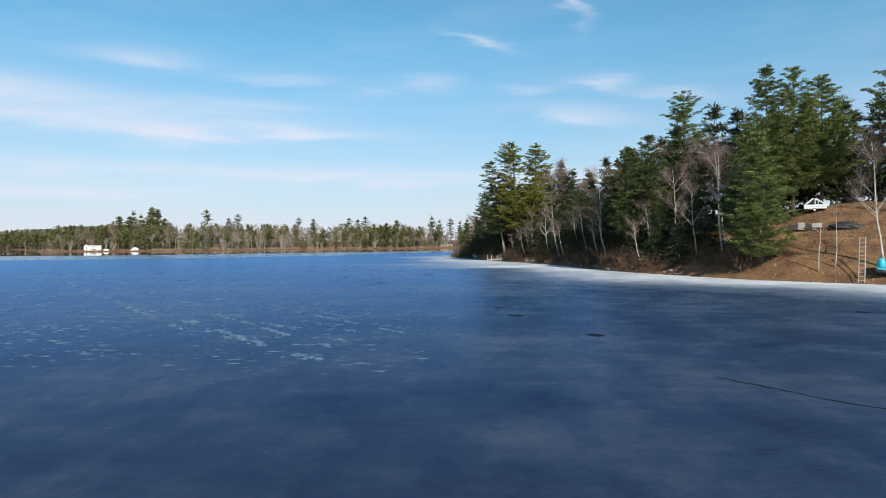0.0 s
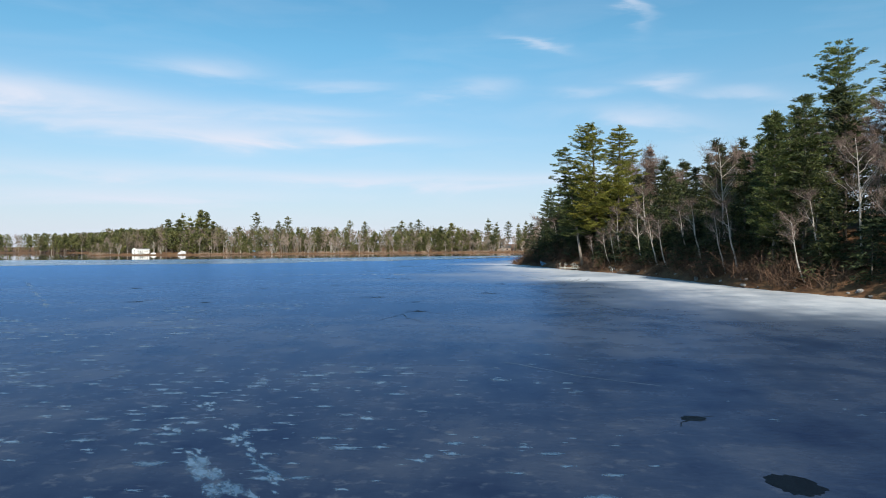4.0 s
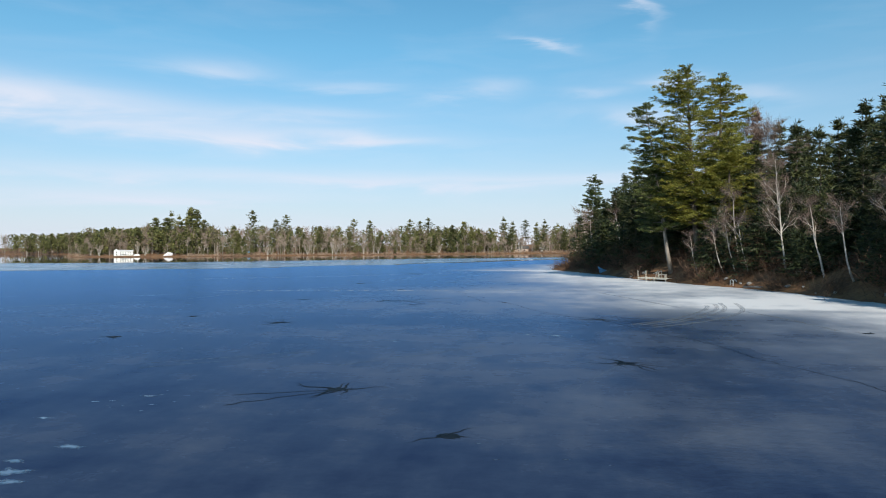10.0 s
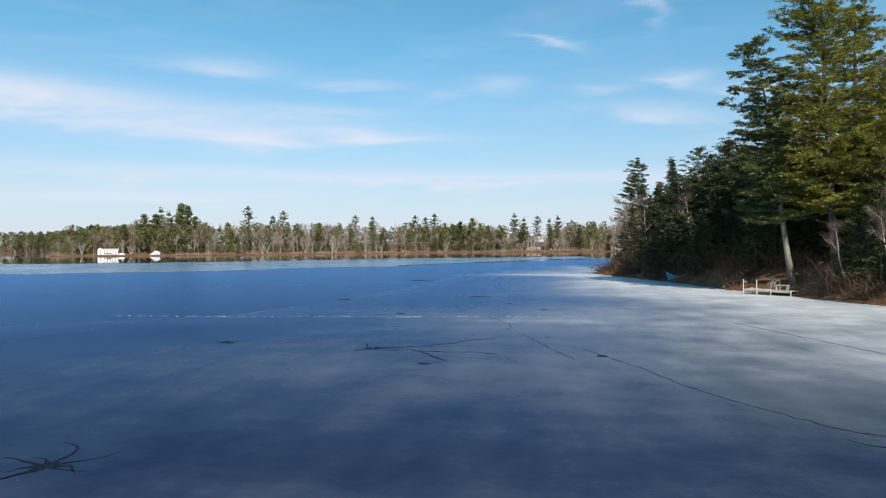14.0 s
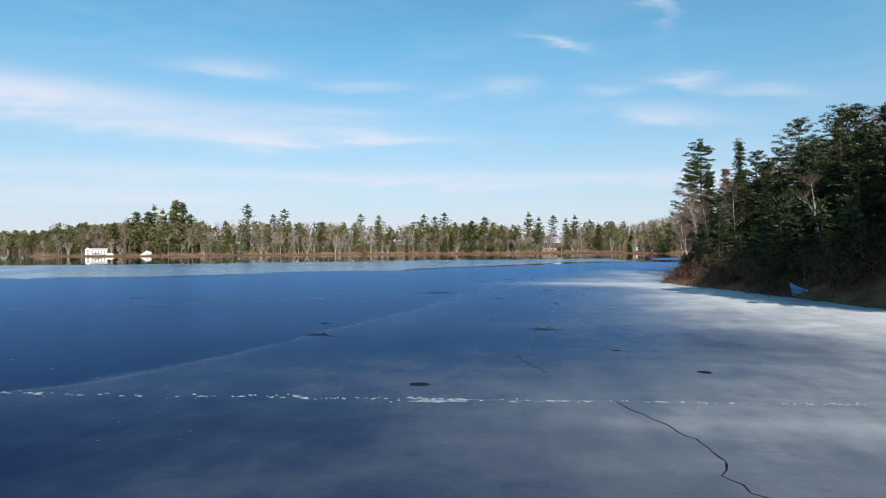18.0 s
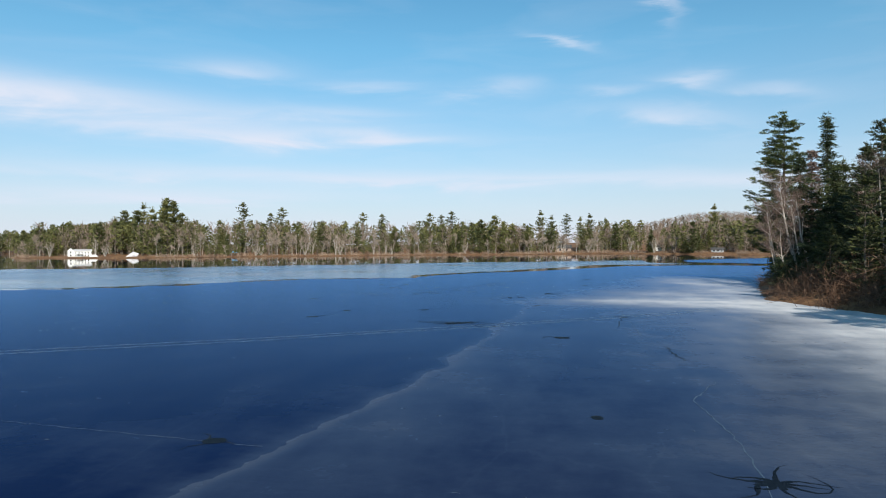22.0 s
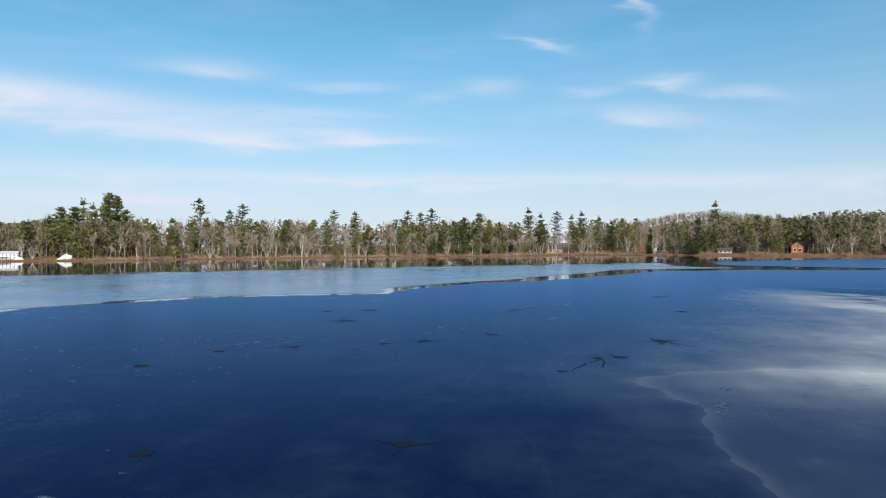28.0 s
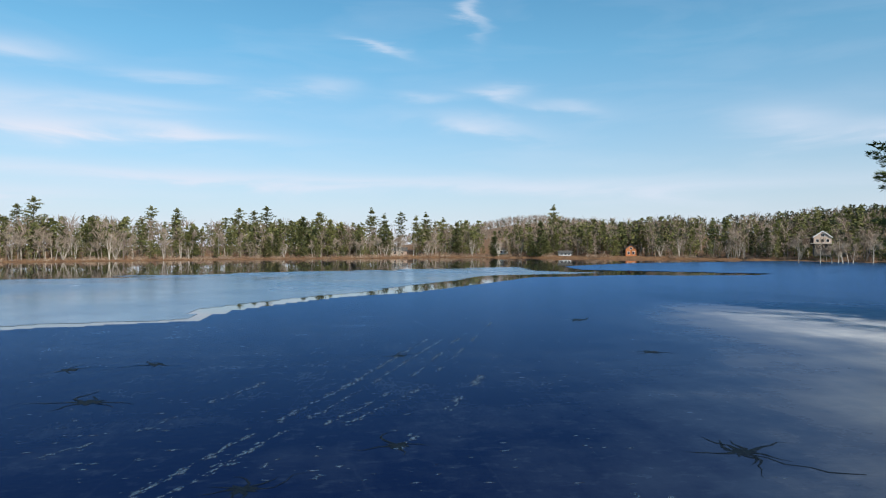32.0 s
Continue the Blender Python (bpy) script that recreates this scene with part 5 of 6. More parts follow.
crack([(-16.5, 119.1), (-15.0, 118.7), (-13.7, 118.4), (-12.4, 118.5), (-11.4, 118.1)], 0.06)
crack([(-14.8, 118.6), (-14.0, 117.2), (-13.4, 116.3)], 0.05)
crack([(-22.3, 174.5), (-21.1, 173.3), (-20.4, 173.5)], 0.045)
crack([(-22.2, 175.2), (-20.6, 175.0), (-19.4, 175.6)], 0.03)
crack([(-12.1, 166.6), (-12.2, 164.4), (-12.1, 162.7)], 0.035)
crack([(-12.4, 178.9), (-12.8, 177.1), (-13.3, 173.9)], 0.03)
crack([(-16.3, 199.7), (-15.7, 198.7), (-14.8, 198.0)], 0.035)
crack([(-19.9, 195.2), (-19.9, 194.2), (-20.1, 192.9)], 0.035)
crack([(-20.0, 194.6), (-20.8, 193.5), (-21.3, 192.2)], 0.04)
crack([(9.0, 21.3), (9.8, 20.2), (10.7, 18.5), (12.0, 17.0)], 0.06)
# white healed cracks
HEALED = "thin white healed crack in the ice"
crack([(-12.1, 158.7), (-13.6, 155.7), (-13.5, 152), (-13.9, 148.7), (-14.4, 145.8), (-14.7, 141.1)], 0.018, "line", HEALED)
crack([(-11.8, 184.3), (-12.2, 177), (-12.6, 170.5)], 0.014, "line", HEALED)
crack([(-33.1, 151.3), (-28.5, 150.5), (-25.0, 149.9)], 0.012, "line", HEALED)
crack([(-26, 73), (-21.5, 70.5), (-17, 69.2)], 0.012, "line", HEALED)

# the sled track: two runners with raised edges
line = np.array([(-52, 156.4), (-46, 160), (-39.6, 163.4), (-32.4, 167.0), (-27.2, 170.2), (-21.2, 173.6), (-17.6, 176), (-9.3, 181.4), (-3, 187)])
d = unit(np.gradient(line, axis=0))
g = Geo()
for o in (-0.52, -0.36, 0.36, 0.52):
    ribbon(g, line + np.stack([-d[:, 1], d[:, 0]], -1) * o, 0.03, rng, 0.5, 0.014, 0.0, 0.001)
ob = tagged(part("sled_track", g, MI["flake"]), "pale scraped sled track across the dark ice", "track", "tracks on the ice")
ob.location.z = 0.004


def patches(g, r, centres, size, along_x=1.7, across=0.7, turn=0.0):
    """Flat ragged patches of frost: a middle point and a lumpy rim of eleven."""
    k = 11
    c, s_ = math.cos(turn), math.sin(turn)
    for cx, cy in centres:
        a = np.arange(k) * 6.283 / k + r.rand()
        rad = size * min(r.lognormal(0, 0.5), 1.7) * r.uniform(0.5, 1.5, k)
        u, v = np.cos(a) * rad * along_x, np.sin(a) * rad * across
        z = r.uniform(0.003, 0.006)
        rim = np.stack([cx + u * c - v * s_, cy + u * s_ + v * c, np.full(k, z)], -1)
        g.add(np.vstack([[(cx, cy, z)], rim]), [(0, i + 1, (i + 1) % k + 1) for i in range(k)])


def feather(ob):
    """Marks the middle of each patch, so that its frost thins out towards the rim."""
    n = len(ob.data.vertices)
    at = ob.data.attributes.new("core", "FLOAT", "POINT")
    at.data.foreach_set("value", (np.arange(n) % 12 == 0).astype(np.float32))
    return ob


def thin_out(m):
    """Lets the ice show through a frost material where it is thin."""
    t = m.node_tree
    at = t.nodes.new("ShaderNodeAttribute")
    at.attribute_name = "core"
    co, n = t.nodes.new("ShaderNodeTexCoord"), t.nodes.new("ShaderNodeTexNoise")
    n.inputs["Scale"].default_value, n.inputs["Detail"].default_value = 9.0, 4
    t.links.new(co.outputs["Object"], n.inputs["Vector"])
    cover = mth(t, "MULTIPLY_ADD", n.outputs["Fac"], 1.6, -0.75)
    cover = mth(t, "MULTIPLY", mth(t, "ADD", cover, mth(t, "MULTIPLY", at.outputs["Fac"], 1.3), clamp=True), 0.8)
    t.links.new(cover, t.nodes["Principled BSDF"].inputs["Alpha"])


thin_out(MI["flake_thin"])
thin_out(MI["frost_thin"])


def frost_track(pts, width, seed, fill=1.7, material="flake_thin", label="broken pale frost along an old track"):
    """Frost broken into patches along an old track."""
    r = np.random.RandomState(seed)
    pts = np.array(pts, float)
    seg = np.r_[0, np.cumsum(np.hypot(*np.diff(pts, axis=0).T))]
    n = int(seg[-1] * fill / max(width, 0.2))
    q = np.sort(r.uniform(0, seg[-1], n))
    q = q[value_noise(q, q * 0 + seed, 1.7, 77) > 0.42]
    at = np.stack([np.interp(q, seg, pts[:, 0]), np.interp(q, seg, pts[:, 1])], -1) + r.normal(0, width * 0.3, (len(q), 2))
    e = pts[-1] - pts[0]
    g = Geo()
    patches(g, r, at, width * 0.3, 1.8, 0.8, math.atan2(e[1], e[0]))
    tagged(feather(part("frost_track", g, MI[material])), label, "track", kind="stuff")


for i, (pts, w) in enumerate([([(-15.2, 42.2), (-10, 35.2), (-4.8, 28.1)], 0.4), ([(-15.4, 38.7), (-9.6, 31), (-5.1, 25.2)], 0.62), ([(-57, 95), (-33.7, 62), (-9.8, 29)], 0.5), ([(-13.6, 41.3), (-4.0, 29.3)], 0.4),
                              ([(-9.8, 45.3), (-4, 36.6), (2.4, 29.2)], 0.3), ([(-9.7, 42.9), (0.4, 29.1), (1.6, 27.5)], 0.45), ([(-8.5, 38.6), (-4.1, 32.4)], 0.28), ([(-66, 111), (-33.7, 71.4)], 0.4)]):
    frost_track(pts, w, 400 + i, 4.0 if i in (0, 1, 5) else 2.0)
for i, (pts, w) in enumerate([([(-34.8, 197.2), (-31.6, 202.5), (-27.1, 212.6)], 0.2), ([(-31.1, 196.1), (-25.7, 208.2), (-21.1, 219.8)], 0.2), ([(-30.4, 196.2), (-25, 208), (-20.4, 219.6)], 0.18), ([(-28.1, 200.4), (-23.8, 207.9), (-15.7, 230.3)], 0.22),
                              ([(-27.4, 200.6), (-23.1, 207.8), (-15.2, 229)], 0.18), ([(-24.4, 201.2), (-22.4, 205.3), (-18.6, 214)], 0.26), ([(-37.8, 196.1), (-31.3, 203.4)], 0.18), ([(-22.2, 193.3), (-20, 197.8)], 0.16), ([(-21.7, 193.4), (-19.4, 197.6)], 0.16), ([(-16.7, 189.7), (-18, 186.3)], 0.3)]):
    frost_track(pts, w, 420 + i, 2.2, "frost_thin")
for i, pts in enumerate([[(-46, 112), (-36, 119), (-33, 131)], [(-66, 97.4), (-35.5, 106.3)], [(-44.7, 97.3), (-38.7, 112.8)], [(-21.2, 89), (-15.2, 92.6)], [(-20.9, 88.2), (-15.0, 91.8)], [(-13.3, 89.2), (-7.8, 94.4)], [(-1.0, 52.6), (1.7, 49.9), (4, 48.5)]]):
    g = Geo()
    ribbon(g, pts, 0.04, rng, 0.6, 0.05, 0.0, 0.0)
    ob = tagged(part("scrape", g, MI["line"]), "faint pale scrape across the ice", "track", "tracks on the ice")
    ob.location.z = 0.004
# wide turning arcs near the frosted bank, swept thin on the ice
thin_out(MI["arc"])
ARCS = [[(0.4, 103.3), (2.9, 105.4), (5.6, 109.3), (7.8, 113.6), (8.4, 116)], [(1.5, 102.8), (4.0, 105.3), (6.7, 108.8), (9.0, 113.1), (10.1, 118.3)], [(0.9, 103.1), (3.4, 105.3), (6.2, 109), (8.5, 113.4), (9.3, 117)],
        [(1.4, 102.0), (4.5, 104.4), (7.6, 108), (10, 112.3), (11.2, 118)], [(2.2, 129.7), (3.6, 123.8), (5.2, 117.2), (5.9, 114.3)], [(9.6, 111.4), (10.2, 108.2), (10.6, 105), (10.8, 101)]]
for pts in ARCS:
    pts = np.array(pts, float)
    for _ in range(3):
        a_, b_ = pts[:-1], pts[1:]
        pts = np.vstack([pts[:1], np.stack([0.75 * a_ + 0.25 * b_, 0.25 * a_ + 0.75 * b_], 1).reshape(-1, 2), pts[-1:]])
    g = Geo()
    for o in (-0.1, 0.0, 0.1):
        ribbon(g, pts + (o, -o * 0.6), 0.06, rng, 0.5, 0.004, 0.0, 0.002 * (o + 0.1) / 0.1)
    ob = tagged(part("turning_mark", g, MI["arc"]), "curved pale turning mark swept on the frosted ice", "track", "tracks on the ice")
    at = ob.data.attributes.new("core", "FLOAT", "POINT")
    at.data.foreach_set("value", np.full(len(ob.data.vertices), 0.28, np.float32))
    ob.location.z = 0.004


def flecks(name, rows, material, label, seed):
    """Scattered patches: each row is a box x0, x1, y0, y1, count, size."""
    r = np.random.RandomState(seed)
    g = Geo()
    for x0, x1, y0, y1, n, size in rows:
        cl = np.stack([r.uniform(x0, x1, max(n // 7, 1)), r.uniform(y0, y1, max(n // 7, 1))], -1)
        patches(g, r, cl[r.randint(0, len(cl), n)] + r.normal(0, 1, (n, 2)) * np.array([1.5, 1.0]), size)
    return tagged(feather(part(name, g, material)), label, "frost", kind="stuff")


flecks("frost_patches", [(-26, 1, 24, 51, 640, 0.14), (-60, -18, 28, 80, 700, 0.2), (-14, 8, 30, 60, 60, 0.09), (-24, 2, 50, 70, 90, 0.09), (-40, 0, 74, 100, 45, 0.09)],
       MI["flake_thin"], "pale blue frost patches scattered on the dark ice", 51)
flecks("frost_flakes", [(-40, 0, 76, 120, 90, 0.05), (-30, -4, 120, 165, 150, 0.045), (-60, -18, 192, 228, 1300, 0.05), (-28, -8, 198, 240, 260, 0.04), (-80, -32, 130, 205, 1000, 0.07), (-24, -2, 150, 192, 90, 0.05)],
       MI["frost_thin"], "thin pale frost flakes scattered on the dark ice", 53)
# the low line of crusted snow: steps in a file, then a thin ridge
r = np.random.RandomState(52)
g = Geo()
xs_ = np.sort(np.r_[r.uniform(-38, 1, 190), r.normal(-17.6, 0.5, 26)])
for x in xs_:
    y = float(np.interp(x, [-37, -26, -17.7, -11, 0], [131.7, 131.8, 132.1, 132.5, 133.0])) + r.normal(0, 0.16 if x < -15 else 0.05)
    n = 9
    a = np.arange(n) * 6.283 / n
    s = 0.024 * r.lognormal(0, 0.5) * (1.8 if abs(x + 17.6) < 0.9 else 1)
    rad = s * r.uniform(0.6, 1.2, n)
    ring = [(x + math.cos(q) * d * 3.2, y + math.sin(q) * d, 0.002) for q, d in zip(a, rad)]
    g.add(ring + [(x, y, 0.03 * r.rand() + 0.01)], [(i, (i + 1) % n, n) for i in range(n)])
tagged(part("snow_crust", g, MI["crust"]), "broken line of crusted white snow across the ice", "snow", kind="stuff")
g = Geo()
ribbon(g, [(-16.5, 132.2), (-11, 132.5), (0, 133), (8, 133.4)], 0.035, rng, 0.4, 0.03, 0.08, 0.0)
ob = tagged(part("snow_ridge", g, MI["crust"]), "thin ridge of white snow crossing the frosted ice", "snow", "tracks on the ice")
ob.location.z = 0.005

# ---- things on the near shore ----
MT = {
    "white": mat("white_paint", (0.62, 0.62, 0.6), (0.82, 0.82, 0.8), 0.5, 1.5, 12, 0.05),
    "white_metal": mat("white_enamel", (0.7, 0.7, 0.68), (0.84, 0.84, 0.83), 0.35, 2, 15, 0.03),
    "glass": mat("dark_window_glass", (0.012, 0.014, 0.018), (0.03, 0.035, 0.04), 0.08, 2, 9, 0, spec=0.6),
    "rubber": mat("black_rubber", (0.015, 0.015, 0.015), (0.04, 0.04, 0.04), 0.8, 6, 30, 0.2),
    "grey_wood": mat("weathered_grey_wood", (0.2, 0.18, 0.155), (0.46, 0.43, 0.38), 0.85, 3, 25, 0.4, stretch=(1, 8, 8), rnd=0.5),
    "pale_wood": mat("pale_dock_wood", (0.4, 0.37, 0.31), (0.66, 0.62, 0.53), 0.8, 3, 25, 0.3, stretch=(1, 8, 8), rnd=0.5),
    "brown_wood": mat("dark_brown_siding", (0.045, 0.03, 0.02), (0.12, 0.08, 0.055), 0.8, 2, 20, 0.3, stretch=(1, 1, 6), rnd=0.3),
    "red_wood": mat("orange_red_log_siding", (0.3, 0.1, 0.04), (0.52, 0.22, 0.09), 0.75, 1.5, 12, 0.3, stretch=(1, 1, 5)),
    "concrete": mat("grey_concrete_block", (0.28, 0.27, 0.26), (0.52, 0.51, 0.49), 0.9, 3, 20, 0.4, rnd=0.4),
    "dark_block": mat("dark_stained_block", (0.03, 0.028, 0.026), (0.09, 0.08, 0.07), 0.9, 3, 20, 0.4, rnd=0.4),
    "tarp": mat("dark_tarpaulin", (0.012, 0.012, 0.014), (0.05, 0.048, 0.046), 0.6, 2, 12, 0.4),
    "turquoise": mat("turquoise_plastic", (0.02, 0.36, 0.5), (0.05, 0.5, 0.62), 0.35, 2, 12, 0.03, spec=0.5),
    "blue": mat("blue_plastic", (0.1, 0.26, 0.46), (0.22, 0.42, 0.62), 0.4, 2, 12, 0.03, spec=0.5),
    "steel": mat("galvanised_steel", (0.45, 0.46, 0.47), (0.68, 0.69, 0.7), 0.4, 4, 25, 0.05, metal=0.7),
    "roof": mat("dark_shingle_roof", (0.04, 0.04, 0.042), (0.12, 0.115, 0.11), 0.9, 1.5, 14, 0.4),
    "roof_white": mat("white_sheet_roof", (0.46, 0.45, 0.46), (0.62, 0.6, 0.6), 0.5, 1, 10, 0.05),
    "stone": mat("grey_stone", (0.16, 0.15, 0.14), (0.42, 0.4, 0.37), 0.9, 2, 14, 0.6, rnd=0.5),
    "grey_side": mat("grey_siding", (0.3, 0.31, 0.33), (0.48, 0.49, 0.52), 0.7, 1, 10, 0.1, stretch=(1, 1, 6)),
    "tan_side": mat("tan_siding", (0.34, 0.25, 0.2), (0.55, 0.43, 0.36), 0.8, 1, 10, 0.1, stretch=(1, 1, 6)),
}


def prism(outline, y0, y1):
    """A solid from an outline in x and z, between two depths."""
    n = len(outline)
    v = [(x, y, z) for y in (y0, y1) for x, z in outline]
    return v, [tuple(range(n)), tuple(range(2 * n - 1, n - 1, -1))] + [(i, i + n, (i + 1) % n + n, (i + 1) % n) for i in range(n)]


def build_camper():
    x, y = 50.6, 88.5
    root = thing("camper", pose(x, y, ground_z(x, y), 0, 0, -29.7) @ Matrix.Scale(0.7, 4), "small white A-frame camping trailer parked among pines", "camper")
    g = Geo().box((-1.95, -1.0, 0.45), (1.95, 1.0, 1.25), 0.08)
    part("body", g, MT["white_metal"], root)
    for nm, y0, y1 in (("side_panel", -0.98, -0.94), ("side_panel", 0.94, 0.98)):
        part(nm, Geo().add(*prism([(-1.55, 1.25), (1.75, 1.25), (0.1, 2.45), (-0.35, 2.45)], y0, y1)), MT["white_metal"], root)
    for o in ([(-1.95, 1.25), (-1.8, 1.25), (-0.3, 2.5), (-0.45, 2.55)], [(1.95, 1.25), (1.8, 1.25), (0.05, 2.5), (0.2, 2.55)]):
        part("roof_panel", Geo().add(*prism(o, -1.02, 1.02)), MT["white_metal"], root)
    for o in ([(-1.35, 1.3), (-0.1, 1.3), (-0.1, 2.36), (-0.36, 2.36)], [(0.05, 1.35), (0.45, 1.35), (0.45, 2.05), (0.05, 2.25)], [(0.55, 1.3), (1.5, 1.3), (0.55, 2.0)]):
        part("window", Geo().add(*prism(o, -1.0, -0.985)), MT["glass"], root)
    w = part("wheel", Geo().tube([(-0.1, -1.06, 0.32), (-0.1, -0.82, 0.32)], [0.32, 0.32], 18), MT["rubber"], root)
    part("hub", Geo().tube([(-0.1, -1.08, 0.32), (-0.1, -1.05, 0.32)], [0.2, 0.2], 14), MT["white_metal"], w)
    part("hitch", Geo().tube([(-1.9, 0, 0.5), (-3.0, 0, 0.45)], [0.05, 0.05], 6).tube([(-2.9, 0, 0.45), (-2.9, 0, 0.0)], [0.04, 0.04], 6), MT["steel"], root)
    part("stripe", Geo().box((-1.9, -1.006, 0.85), (1.9, -0.999, 0.93)), MT["grey_side"], root)


def build_campsite():
    # block wall with dark and pale blocks
    bx, by = 46.0, 82.0
    root = thing("block_wall", pose(bx, by, ground_z(bx, by) - 0.05, 0, 0, -29), "low wall of dark and pale grey blocks on the terrace", "wall")
    for i, (x0, x1, h, m) in enumerate([(-2.2, -1.2, 0.75, "dark_block"), (-1.15, -0.35, 0.95, "concrete"), (-0.3, 0.35, 0.8, "dark_block"), (0.4, 1.5, 0.85, "concrete"), (-3.0, -2.25, 0.5, "dark_block")]):
        part("block", Geo().box((x0, -0.35, 0), (x1, 0.35, h), 0.05), MT[m], root)
    # timber edge of the terrace
    root = thing("retaining_timber", pose(48.6, 79.6, ground_z(48.6, 79.6) - 0.1, 0, 0, -30), "long weathered timber edging the terrace", "timber")
    for k in range(3):
        part("beam", Geo().box((-4 + k * 3.1, -0.1, 0), (-1.0 + k * 3.1, 0.1, 0.2), 0.02), MT["brown_wood"], root)
    # covered heap
    x, y = 48.9, 79.2
    bm = bmesh.new()
    bmesh.ops.create_icosphere(bm, subdivisions=3, radius=1)
    for v in bm.verts:
        n = noise.noise(v.co * 2.2)
        v.co = Vector((v.co.x * 1.9, v.co.y * 0.8, max(v.co.z, -0.1) * 0.75)) * (1 + 0.2 * n)
    me = bpy.data.meshes.new("covered_heap")
    bm.to_mesh(me), bm.free()
    me.materials.append(MT["tarp"])
    ob = new("covered_heap", me)
    ob.matrix_basis = pose(x, y, ground_z(x, y), 0, 0, -30)
    tagged(ob, "dark tarpaulin-covered heap on the terrace", "heap")
    # ladder down the bank
    a, b = Vector((42.3, 65.8, 0.15)), Vector((43.7, 67.8, 4.75))
    root = thing("ladder", Matrix.Translation(a), "long weathered wooden ladder laid down the bank", "ladder")
    d = b - a
    side = Vector((0.87, -0.5, 0)).normalized() * 0.27
    for s in (-1, 1):
        part("rail", Geo().tube([side * s, side * s + d], [0.055, 0.05], 6), MT["grey_wood"], root)
    for k in range(11):
        c = d * (0.04 + k * 0.092)
        part("rung", Geo().tube([c - side, c + side], [0.035, 0.035], 6), MT["grey_wood"], root)
    # slim saplings on the bank
    for x, y, h, sd in ((40.4, 70.0, 6.6, 1), (41.9, 69.6, 7.4, 2)):
        st, tg = bare_parts(np.random.RandomState(260 + sd), h, (0.03, 0), 0.06, 3, 8, tw=0.008, tl=0.4, start=0.6)
        root = thing("sapling", on_ground(x, y), "slim pale leafless sapling on the brown bank", "sapling", "saplings on the bank")
        part("trunk", st, M["birch"], root, smooth=True)
        part("crown", tg, M["twig"], root)
    # turquoise pedal boat
    x, y = 44.5, 65.6
    root = thing("pedal_boat", pose(x, y, ground_z(x, y) + 0.05, 0, 12, -25), "turquoise plastic pedal boat pulled up on the bank", "boat")
    for s in (-0.55, 0.55):
        part("float", Geo().tube([(-1.1, s, 0.2), (-0.8, s, 0.22), (0.8, s, 0.22), (1.2, s, 0.34)], [0.1, 0.27, 0.27, 0.08], 10), MT["tarp"], root, smooth=True)
    part("deck", Geo().box((-0.9, -0.75, 0.38), (0.9, 0.75, 0.52), 0.05), MT["turquoise"], root)
    for s in (-0.4, 0.4):
        g = Geo().tube([(-0.35, s, 0.5), (-0.5, s, 0.85), (-0.55, s, 1.25), (-0.5, s, 1.5)], [0.3, 0.33, 0.3, 0.1], 12)
        part("seat", g, MT["turquoise"], root, smooth=True)


